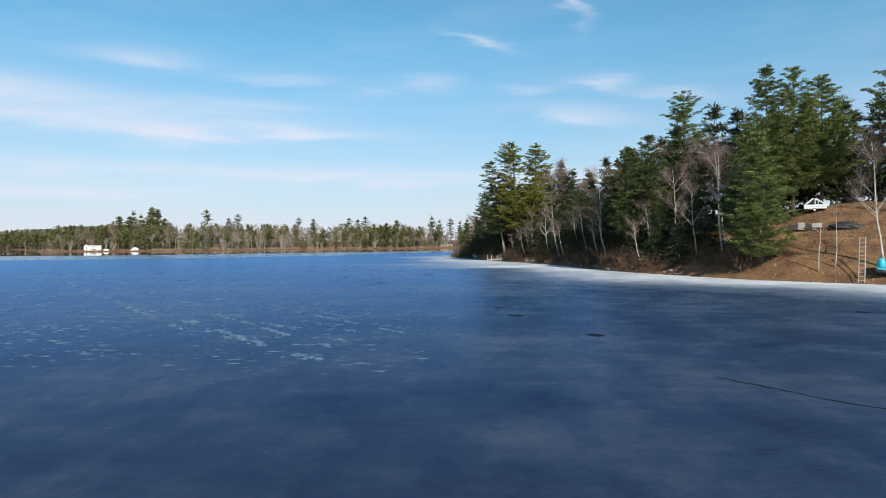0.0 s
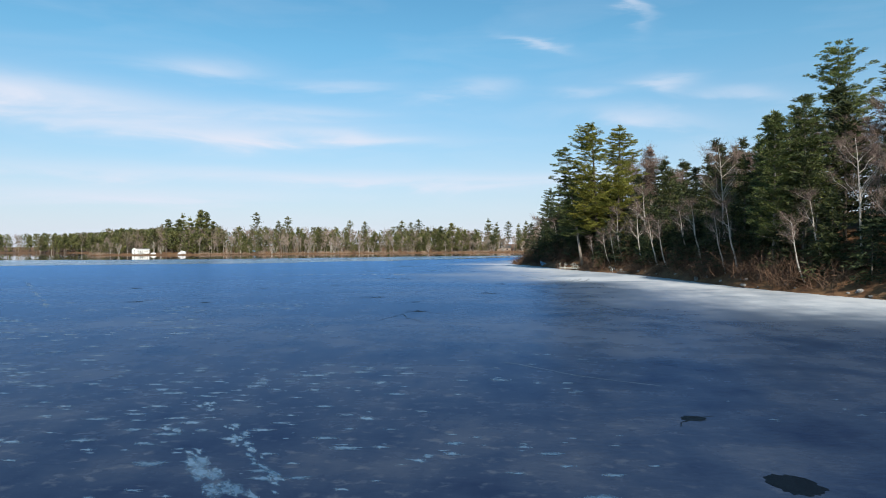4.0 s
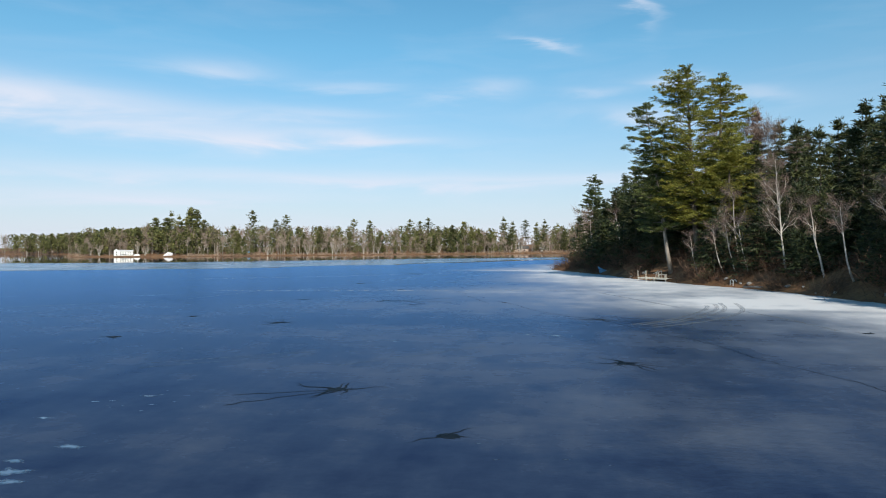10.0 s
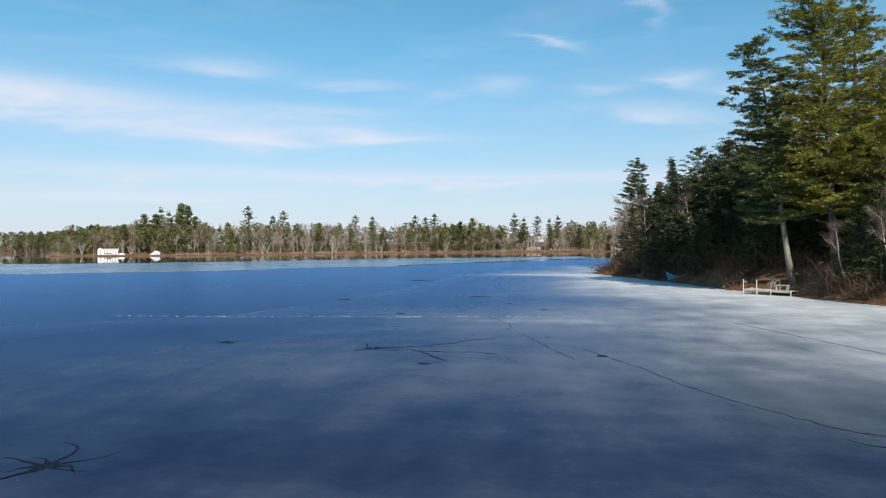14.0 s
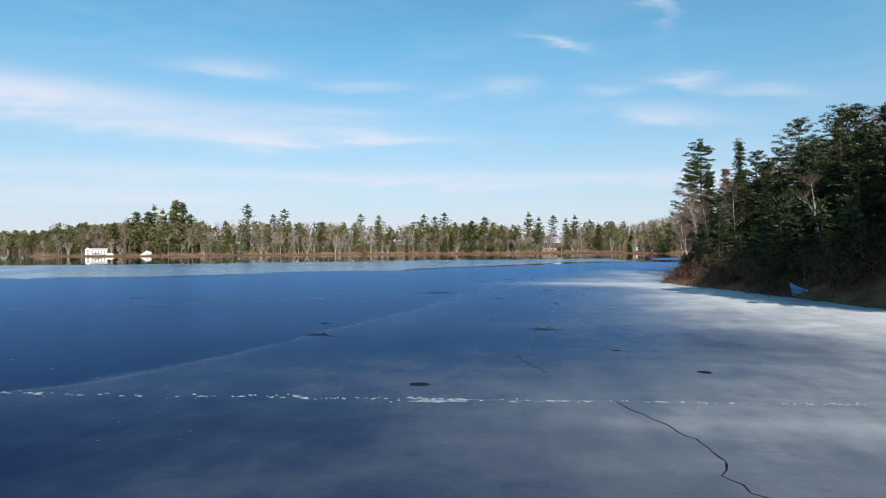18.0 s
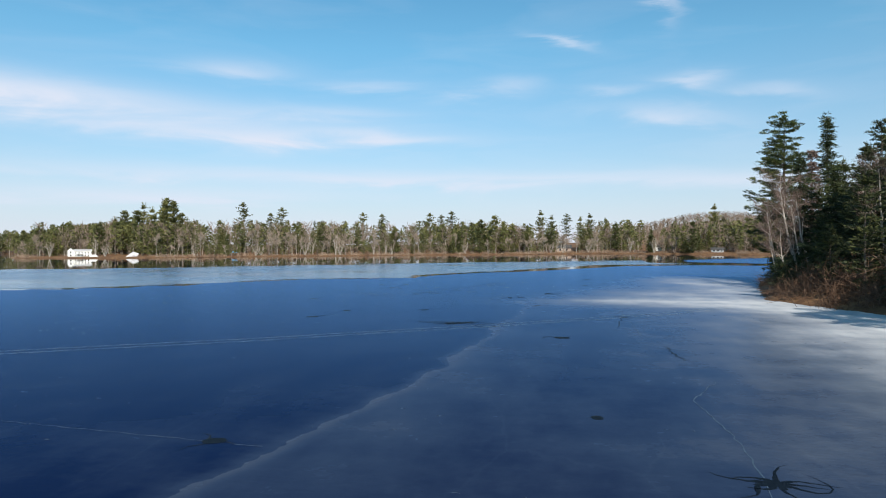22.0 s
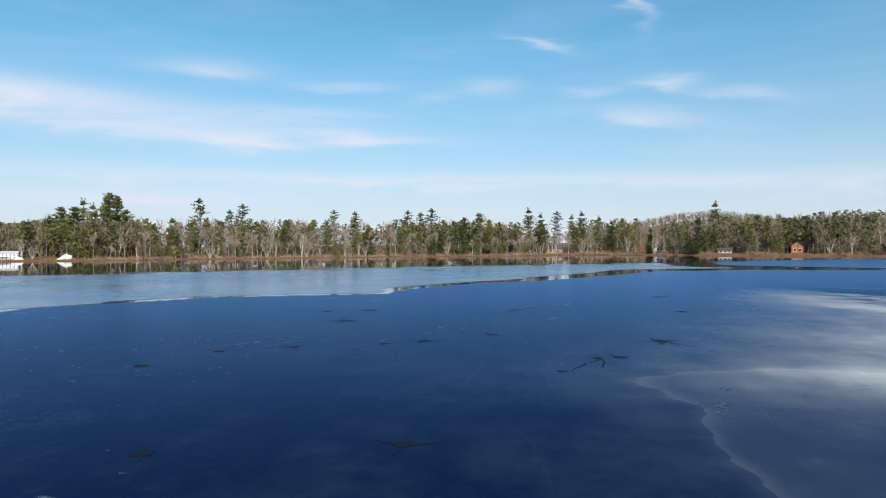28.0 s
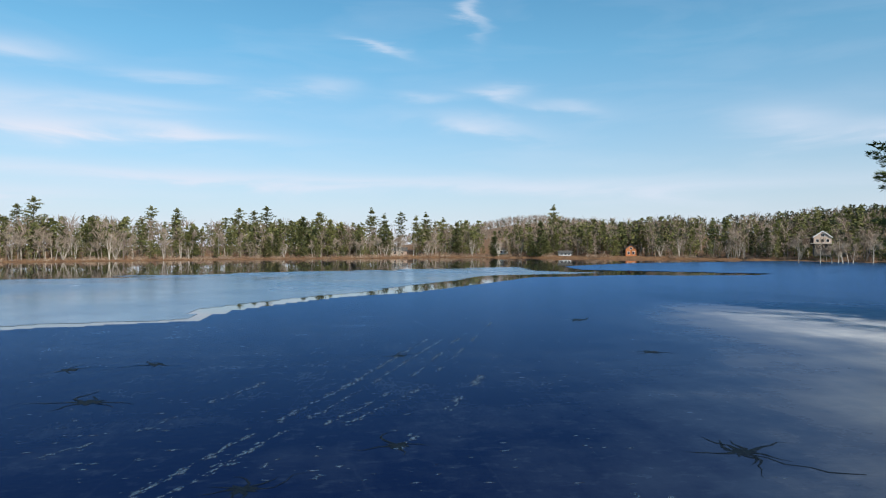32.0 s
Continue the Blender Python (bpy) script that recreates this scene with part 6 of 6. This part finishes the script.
def build_dock():
    m = pose(12.4, 151.4, 0, 0, 0, -51.0)
    root = thing("dock", m, "small pale wooden dock section standing on posts at the shore", "dock")
    for k in range(15):
        x = -2.1 + k * 0.3
        part("plank", Geo().box((x - 0.135, -0.7, 0.42), (x + 0.135, 0.7, 0.46)), MT["pale_wood"], root)
    for y in (-0.68, 0.66):
        part("beam", Geo().box((-2.25, y - 0.03, 0.28), (2.25, y + 0.03, 0.42), 0.01), MT["pale_wood"], root)
    for x in (-2.2, -0.9, 0.4, 2.2):
        for y in (-0.74, 0.74):
            top = 1.35 if (y < 0 and x in (-2.2, -0.9)) or (y > 0 and x == 0.4) else 0.5
            part("post", Geo().tube([(x, y, -0.3), (x, y, top)], [0.045, 0.045], 8), MT["pale_wood"], root)
    for s in (0, 1):
        part("brace", Geo().tube([(-0.6 + 0.35 * s, 0.4, 0.9), (0.1 + 0.4 * s, 0.5, 1.35)], [0.06, 0.06], 6), MT["grey_wood"], root)
        part("brace", Geo().tube([(-0.3 + 0.3 * s, 0.45, 0.45), (-0.15 + 0.3 * s, 0.45, 1.2)], [0.05, 0.05], 6), MT["grey_wood"], root)
    bench = thing("bench", m @ pose(0.9, 0.25, 0.46), "low pale wooden bench standing on the dock", "bench")
    part("seat", Geo().box((-0.55, -0.2, 0.4), (0.55, 0.2, 0.46), 0.01), MT["pale_wood"], bench)
    for x in (-0.48, 0.48):
        part("leg", Geo().box((x - 0.04, -0.18, 0), (x + 0.04, 0.18, 0.4), 0.01), MT["pale_wood"], bench)
    # hooped swim ladder
    root = thing("swim_ladder", pose(18.0, 138.9, 0.0, 0, 0, -60), "white tubular swim ladder with hooped handles on the ice", "ladder")
    a = np.linspace(0, math.pi, 9)
    for s in (-0.24, 0.24):
        pts = [(-0.2, s, 0)] + [(-0.2 * math.cos(q), s, 0.55 + 0.28 * math.sin(q)) for q in a] + [(0.2, s, 0)]
        part("handrail", Geo().tube(pts, [0.03] * len(pts), 7), MT["white_metal"], root, smooth=True)
    for z in (0.15, 0.4):
        part("step", Geo().box((-0.24, -0.24, z), (-0.14, 0.24, z + 0.03), 0.005), MT["white_metal"], root)
    # floating log and low bench by the trees
    root = thing("log", pose(19.6, 134.4, 0.12, 0, 0, -60), "weathered grey log lying along the icy shore", "log")
    part("stem", Geo().tube([(-2.6, 0, 0.05), (-1, 0.05, 0.1), (1, -0.03, 0.08), (3, 0.06, 0.04)], [0.1, 0.14, 0.13, 0.08], 8), MT["grey_wood"], root, smooth=True)
    part("limb", Geo().tube([(1.4, 0, 0.1), (1.7, 0.4, 0.3), (1.75, 0.8, 0.35)], [0.05, 0.03, 0.01], 5), MT["grey_wood"], root)
    x, y = 22.2, 131.5
    root = thing("bench", pose(x, y, ground_z(x, y), 0, 0, -65), "grey plank bench under the shoreline trees", "bench")
    for z, yy in ((0.45, -0.1), (0.45, 0.12), (0.8, 0.28)):
        part("slat", Geo().box((-0.9, yy - 0.09, z), (0.9, yy + 0.09, z + 0.04), 0.005), MT["grey_wood"], root)
    for xx in (-0.75, 0.75):
        part("leg", Geo().box((xx - 0.05, -0.15, 0), (xx + 0.05, 0.33, 0.45), 0.01), MT["grey_wood"], root)
    # upturned blue-bowed boat with a slatted rack
    root = thing("rowboat", pose(9.6, 171.8, 0.05, 0, 0, 2), "blue and white slatted rowing boat lying at the shore", "boat")
    g = Geo()
    st = np.linspace(0, 1, 9)
    rows = []
    for s in st:
        w = 0.55 * math.sin(min(1, s * 1.6 + 0.04) * math.pi / 2)
        x, zt = -1.5 + 3.0 * s, 0.5 + 0.75 * (1 - s) ** 3
        rows.append([(x - 0.25 * (1 - s) * q, w * c, zt * (0.1 + 0.9 * q)) for c, q in ((-1, 1), (-0.8, 0.3), (0, 0), (0.8, 0.3), (1, 1))])
    v = [p for r_ in rows for p in r_]
    g.add(v, [(i * 5 + j, i * 5 + j + 1, i * 5 + j + 6, i * 5 + j + 5) for i in range(8) for j in range(4)])
    hull = part("hull", g, MT["blue"], root)
    sol = hull.modifiers.new("thickness", "SOLIDIFY")
    sol.thickness = 0.04
    for k in range(6):
        part("slat", Geo().box((-0.3 + k * 0.3, -0.5, 0.5), (-0.17 + k * 0.3, 0.5, 0.54), 0.01), MT["white"], root)
    for y in (-0.52, 0.52):
        part("gunwale", Geo().tube([(-0.6, y, 0.56), (1.5, y, 0.53)], [0.04, 0.04], 6), MT["white"], root)


def stone_geo(seed):
    bm = bmesh.new()
    bmesh.ops.create_icosphere(bm, subdivisions=2, radius=1)
    for v in bm.verts:
        v.co *= 1 + 0.35 * noise.noise(v.co * 1.3 + Vector((seed * 5.1, 0, 0)))
        v.co.z *= 0.65
    me = bpy.data.meshes.new("stone")
    bm.to_mesh(me), bm.free()
    me.materials.append(MT["stone"])
    return me


build_camper()
build_campsite()
build_dock()
STONES = [stone_geo(i) for i in range(4)]
rr = random.Random(31)
for k in range(30):
    y = rr.uniform(84, 160)
    x = float(np.interp(y, shore_y, shore_x)) + rr.uniform(0.1, 1.3)
    if 10.5 < x < 15 and 149 < y < 154:
        continue
    ob = new("stone", STONES[k % 4])
    s = rr.uniform(0.1, 0.32)
    ob.matrix_basis = pose(x, y, max(ground_z(x, y), 0) + s * 0.2, rr.uniform(-20, 20), rr.uniform(-20, 20), rr.uniform(0, 360)) @ Matrix.Scale(s, 4)
    tagged(ob, "rounded grey shore stone at the edge of the ice", "stone", "stones of the near shore")
# dry grass and leaf litter on the open bank
g = Geo()
r = np.random.RandomState(61)
n = 9000
px, py = r.uniform(33, 60, n), r.uniform(52, 92, n)
ok = ~inside(px, py, LAKE)
px, py = px[ok], py[ok]
pz = land_height(px, py)
P = np.stack([px, py, pz - 0.02], -1)
D = unit(np.stack([r.normal(0, 0.6, len(P)), r.normal(0, 0.6, len(P)), r.uniform(0.2, 0.9, len(P))], -1))
S = unit(np.cross(D, r.normal(0, 1, D.shape))) * r.uniform(0.02, 0.07, (len(P), 1))
g.tris(np.stack([P - S, P + S, P + D * r.uniform(0.08, 0.3, (len(P), 1))], 1).reshape(-1, 3))
tagged(part("dead_grass", g, M["grassdry"]), "tufts of dead grass and leaves on the bank", "grass", kind="stuff")

# ---- buildings ----


def window_part(parent, x, z, w, h, y=-0.02, frame_mat="white"):
    f = part("window", Geo().box((x - w / 2 - 0.08, y - 0.06, z - 0.08), (x + w / 2 + 0.08, y, z + h + 0.08)), MT[frame_mat], parent)
    part("pane", Geo().box((x - w / 2, y - 0.08, z), (x + w / 2, y - 0.065, z + h)), MT["glass"], f)


def house(name, x, y, yaw, w, d, h, rise, wall, roof, label, wins=(), gable_front=False, sink=0.3, over=0.4, z=None, category="house"):
    """A gabled house whose front looks along its own -y."""
    z0 = ground_z(x, y) if z is None else z
    root = thing(name, pose(x, y, z0 - sink, 0, 0, yaw), label, category)
    if gable_front:
        part("wall", Geo().add(*prism([(-w / 2, 0), (w / 2, 0), (w / 2, h), (0, h + rise), (-w / 2, h)], 0, d)), MT[wall], root)
        for s in (-1, 1):
            o = [(0, h + rise + 0.02), (s * (w / 2 + over), h - over * rise / (w / 2) + 0.02), (s * (w / 2 + over), h - over * rise / (w / 2) + 0.2), (0, h + rise + 0.2)]
            part("roof", Geo().add(*prism(o, -over, d + over)), MT[roof], root)
    else:
        o = [(0, 0), (d, 0), (d, h), (d / 2, h + rise), (0, h)]
        v, f = prism(o, -w / 2, w / 2)
        part("wall", Geo().add([(b, a, c) for a, b, c in v], f), MT[wall], root)
        for a, b in ((0, 1), (d, -1)):
            o = [(d / 2, h + rise + 0.02), (a - b * over, h - over * rise / (d / 2) + 0.02), (a - b * over, h - over * rise / (d / 2) + 0.2), (d / 2, h + rise + 0.2)]
            v, f = prism(o, -w / 2 - over, w / 2 + over)
            part("roof", Geo().add([(q, p_, c) for p_, q, c in v], f), MT[roof], root)
    for wx, wz, ww, wh in wins:
        window_part(root, wx, wz, ww, wh)
    return root


def face(x, y, ex=-20.0, ey=150.0):
    """The turn by which a front looks at a point out on the lake."""
    return math.degrees(math.atan2(-(ex - x), (ey - y))) + 180


hx, hy = -218.5, 409.0
h1 = house("house", hx, hy, face(hx, hy) - 2, 9.4, 6, 4.0, 0.7, "white", "roof_white", "long white two-storey lake house with a pale roof", [(k * 1.7 - 3.8, zz, 0.55, 0.8) for k in range(6) for zz in (0.9, 2.4)])
part("wing", Geo().add(*prism([(-8.2, 0), (-4.9, 0), (-4.9, 4.2), (-6.55, 5.6), (-8.2, 4.2)], -0.8, 4)), MT["white"], h1, "white gabled wing")
for zz in (0.9, 2.8):
    window_part(h1, -6.5, zz, 0.8, 0.9, -0.82)
part("porch_roof", Geo().box((-3.6, -1.4, 2.0), (0.4, 0, 2.1)), MT["roof_white"], h1)
h1.scale = (0.74, 0.74, 0.74)
for k in range(3):
    part("porch_post", Geo().box((-3.5 + k * 1.8, -1.35, 0), (-3.4 + k * 1.8, -1.25, 2.0)), MT["white"], h1)
bx, by = -192.0, 405.0
b1 = thing("boathouse", pose(bx, by, 0.05, 0, 0, face(bx, by)) @ Matrix.Scale(0.88, 4), "low boathouse with a big white slanting roof at the water", "boathouse")
part("wall", Geo().add(*prism([(-2.2, 0), (2.3, 0), (2.4, 1.9), (0.9, 2.3)], 3.0, 6.0)), MT["brown_wood"], b1)
roof_v = [(-3.4, 0, 0.12), (2.6, -0.3, 0.05), (3.2, 3.2, 2.1), (0.6, 3.8, 2.95)]
part("roof", Geo().add(roof_v + [(x, y + 0.05, z - 0.12) for x, y, z in roof_v], [(0, 1, 2, 3), (7, 6, 5, 4), (0, 4, 5, 1), (1, 5, 6, 2), (2, 6, 7, 3), (3, 7, 4, 0)]), MT["roof_white"], b1)
sl = thing("upturned_boat", pose(-207.5, 401, 0.35, 0, 0, 20), "white upturned boat on the far shore", "boat")
part("hull", Geo().tube([(-1.8, 0, 0.1), (-0.9, 0, 0.45), (0.8, 0, 0.5), (1.6, 0, 0.2)], [0.1, 0.6, 0.65, 0.3], 8), MT["white"], sl, smooth=True)
house("cabin", 98, 450, face(98, 450), 4.4, 6, 3.2, 1.7, "red_wood", "roof", "orange-red log cabin with a steep gable", [(-1.0, 1.0, 0.9, 1.0), (1.0, 1.0, 0.9, 1.0), (0, 3.0, 0.8, 0.8)], gable_front=True, category="cabin")
house("cottage", 55.5, 506, face(55, 506), 5.0, 5, 2.6, 1.0, "white", "roof", "small white cottage among far trees", [(-0.8, 1.1, 1.0, 1.0), (0.9, 1.1, 1.0, 1.0)], category="cottage")
house("cottage", 75.5, 470, face(75, 470), 5.6, 4, 1.8, 0.8, "grey_side", "roof", "low grey cottage near the far waterline", [(-1.6, 0.8, 1.0, 0.7), (0.2, 0.8, 1.0, 0.7), (1.8, 0.8, 0.8, 0.7)], category="cottage")
house("cabin", 3.5, 512, face(3, 512), 8.0, 5, 2.6, 1.6, "tan_side", "roof", "pinkish tan cabin half hidden behind bare trees", [(-2, 1.0, 1.2, 0.9), (1.5, 1.0, 1.2, 0.9)], category="cabin")
bh = house("house", 120.5, 365, face(120, 365), 6.6, 6, 3.0, 2.4, "tan_side", "roof", "large tan gabled house with white trim on the hill", [(-1.9, 0.9, 1.0, 1.1), (0, 0.9, 1.0, 1.1), (1.9, 0.9, 1.0, 1.1), (0, 3.2, 1.2, 1.0)], gable_front=True, z=6.0)
for s in (-1, 1):
    part("gable_trim", Geo().add(*prism([(0, 5.3), (s * 3.7, 2.6), (s * 3.7, 2.95), (0, 5.65)], -0.5, -0.42)), MT["white"], bh)
part("terrace", Geo().box((-4.5, -1.6, 0.1), (3.3, 0, 0.35)), MT["grey_wood"], bh)
bh.scale = (0.72, 0.72, 0.72)
part("foundation", Geo().box((-3.2, 0.15, -5), (3.2, 5.8, 0.0)), MT["dark_block"], bh)
part("wing", Geo().box((-7.5, 1, -0.5), (-3.3, 5, 2.4)), MT["brown_wood"], bh)
sh = house("shed", -163.5, 447, face(-160, 441), 2.6, 3, 1.6, 0.5, "blue", "roof", "small blue-covered shed among far pines", (), category="shed")
house("cabin", -183, 432, face(-183, 432), 7.5, 4, 2.2, 1.0, "brown_wood", "roof", "brown cabin under the far pines", [(-2, 0.9, 1.0, 0.9), (1.5, 0.9, 1.0, 0.9)], category="cabin")
# the cabin on the near hillside with its deck
cx, cy = 27.0, 156.5
cb = house("hillside_cabin", cx, cy, 63, 8, 6, 3.0, 1.6, "brown_wood", "roof", "dark brown cabin with a raised deck above the shore", [(-2.4, 0.9, 1.2, 1.2), (0.2, 0.9, 1.2, 1.2), (2.6, 0.9, 1.0, 1.2)], z=7.4, category="cabin")
part("deck", Geo().box((-4.4, -2.6, 0.0), (4.0, -0.05, 0.16)), MT["brown_wood"], cb)
for k in range(5):
    part("deck_post", Geo().box((-4.3 + k * 2.05, -2.55, -5.5), (-4.15 + k * 2.05, -2.4, 0)), MT["brown_wood"], cb)
rail = part("railing", Geo().box((-4.4, -2.6, 1.0), (4.0, -2.52, 1.08)), MT["grey_wood"], cb)
for k in range(22):
    part("baluster", Geo().box((-4.35 + k * 0.39, -2.58, 0.16), (-4.31 + k * 0.39, -2.54, 1.0)), MT["grey_wood"], rail)

# brush along the far waterline
g = Geo()
rr = random.Random(71)
clump = [brush_geo(np.random.RandomState(280 + i), h, 3.2, 26, 0.05) for i, h in enumerate((1.3, 1.8, 2.4))]
for k in range(620):
    x, y = along(rr.uniform(0, cum[-1]), rr.uniform(0.2, 6))
    if hides_house(x, y + 3):
        continue
    m = on_ground(x, y, 0.1, rr.uniform(0, 360), rr.uniform(0.6, 1.2))
    v = np.concatenate(clump[k % 3].v) @ np.array(m.to_3x3()).T + np.array(m.translation)
    g.tris(v)
tagged(part("far_brush", g, mat("far_tan_brush", (0.2, 0.13, 0.09), (0.52, 0.38, 0.27), 0.9, 0.1, 1.0, 0, 0.6)), "tan and rusty brush along the far waterline", "brush", kind="stuff")
for x, y, i in ((113, 357, 0), (117, 352, 2), (121, 354, 4), (109, 361, 3), (126, 352, 0), (119, 357, 0), (116, 355, 2), (123, 357, 2)):
    far_tree(x, y, False, i, 0.75, i * 50)

# white birch clumps on the far waterline
CLUMPS = []
for i, (n, H, fan) in enumerate([(5, 11, 0.34), (4, 12.5, 0.22), (6, 9, 0.5)]):
    r = np.random.RandomState(160 + i)
    stem, fine = Geo(), Geo()
    for k in range(n):
        a = 6.283 * k / n + r.uniform(-0.4, 0.4)
        st, tg = bare_parts(r, H * r.uniform(0.75, 1.05), (fan * math.cos(a) * r.uniform(0.5, 1.2), fan * math.sin(a) * r.uniform(0.5, 1.2)), 0.17, 4, 6, tw=0.035, tl=1.3, start=0.45, curve=0.2)
        stem.add(np.concatenate(st.v), st.f)
        fine.add(np.concatenate(tg.v), tg.f)
    CLUMPS.append((stem.mesh("trunk", M["birch"]), fine.mesh("crown", M["twig_grey"])))
rr = random.Random(81)
HOUSE_BIRCHES = [(-231.5, 404.5), (-209.8, 405.5), (-205.6, 406)]
for k in range(47):
    x, y = HOUSE_BIRCHES[k] if k < 3 else along(rr.uniform(0.02, 0.95) * cum[-1], rr.uniform(1.5, 6))
    if k < 3 or not hides_house(x, y):
        w, g = CLUMPS[k % 3]
        root = thing("birch_clump", on_ground(x, y, 0.2, rr.uniform(0, 360), rr.uniform(0.5, 0.85)), "many-stemmed white birch clump on the opposite shore", "birch tree", "birch clumps of the far shore")
        part("trunk", w, None, root)
        part("crown", g, None, root)
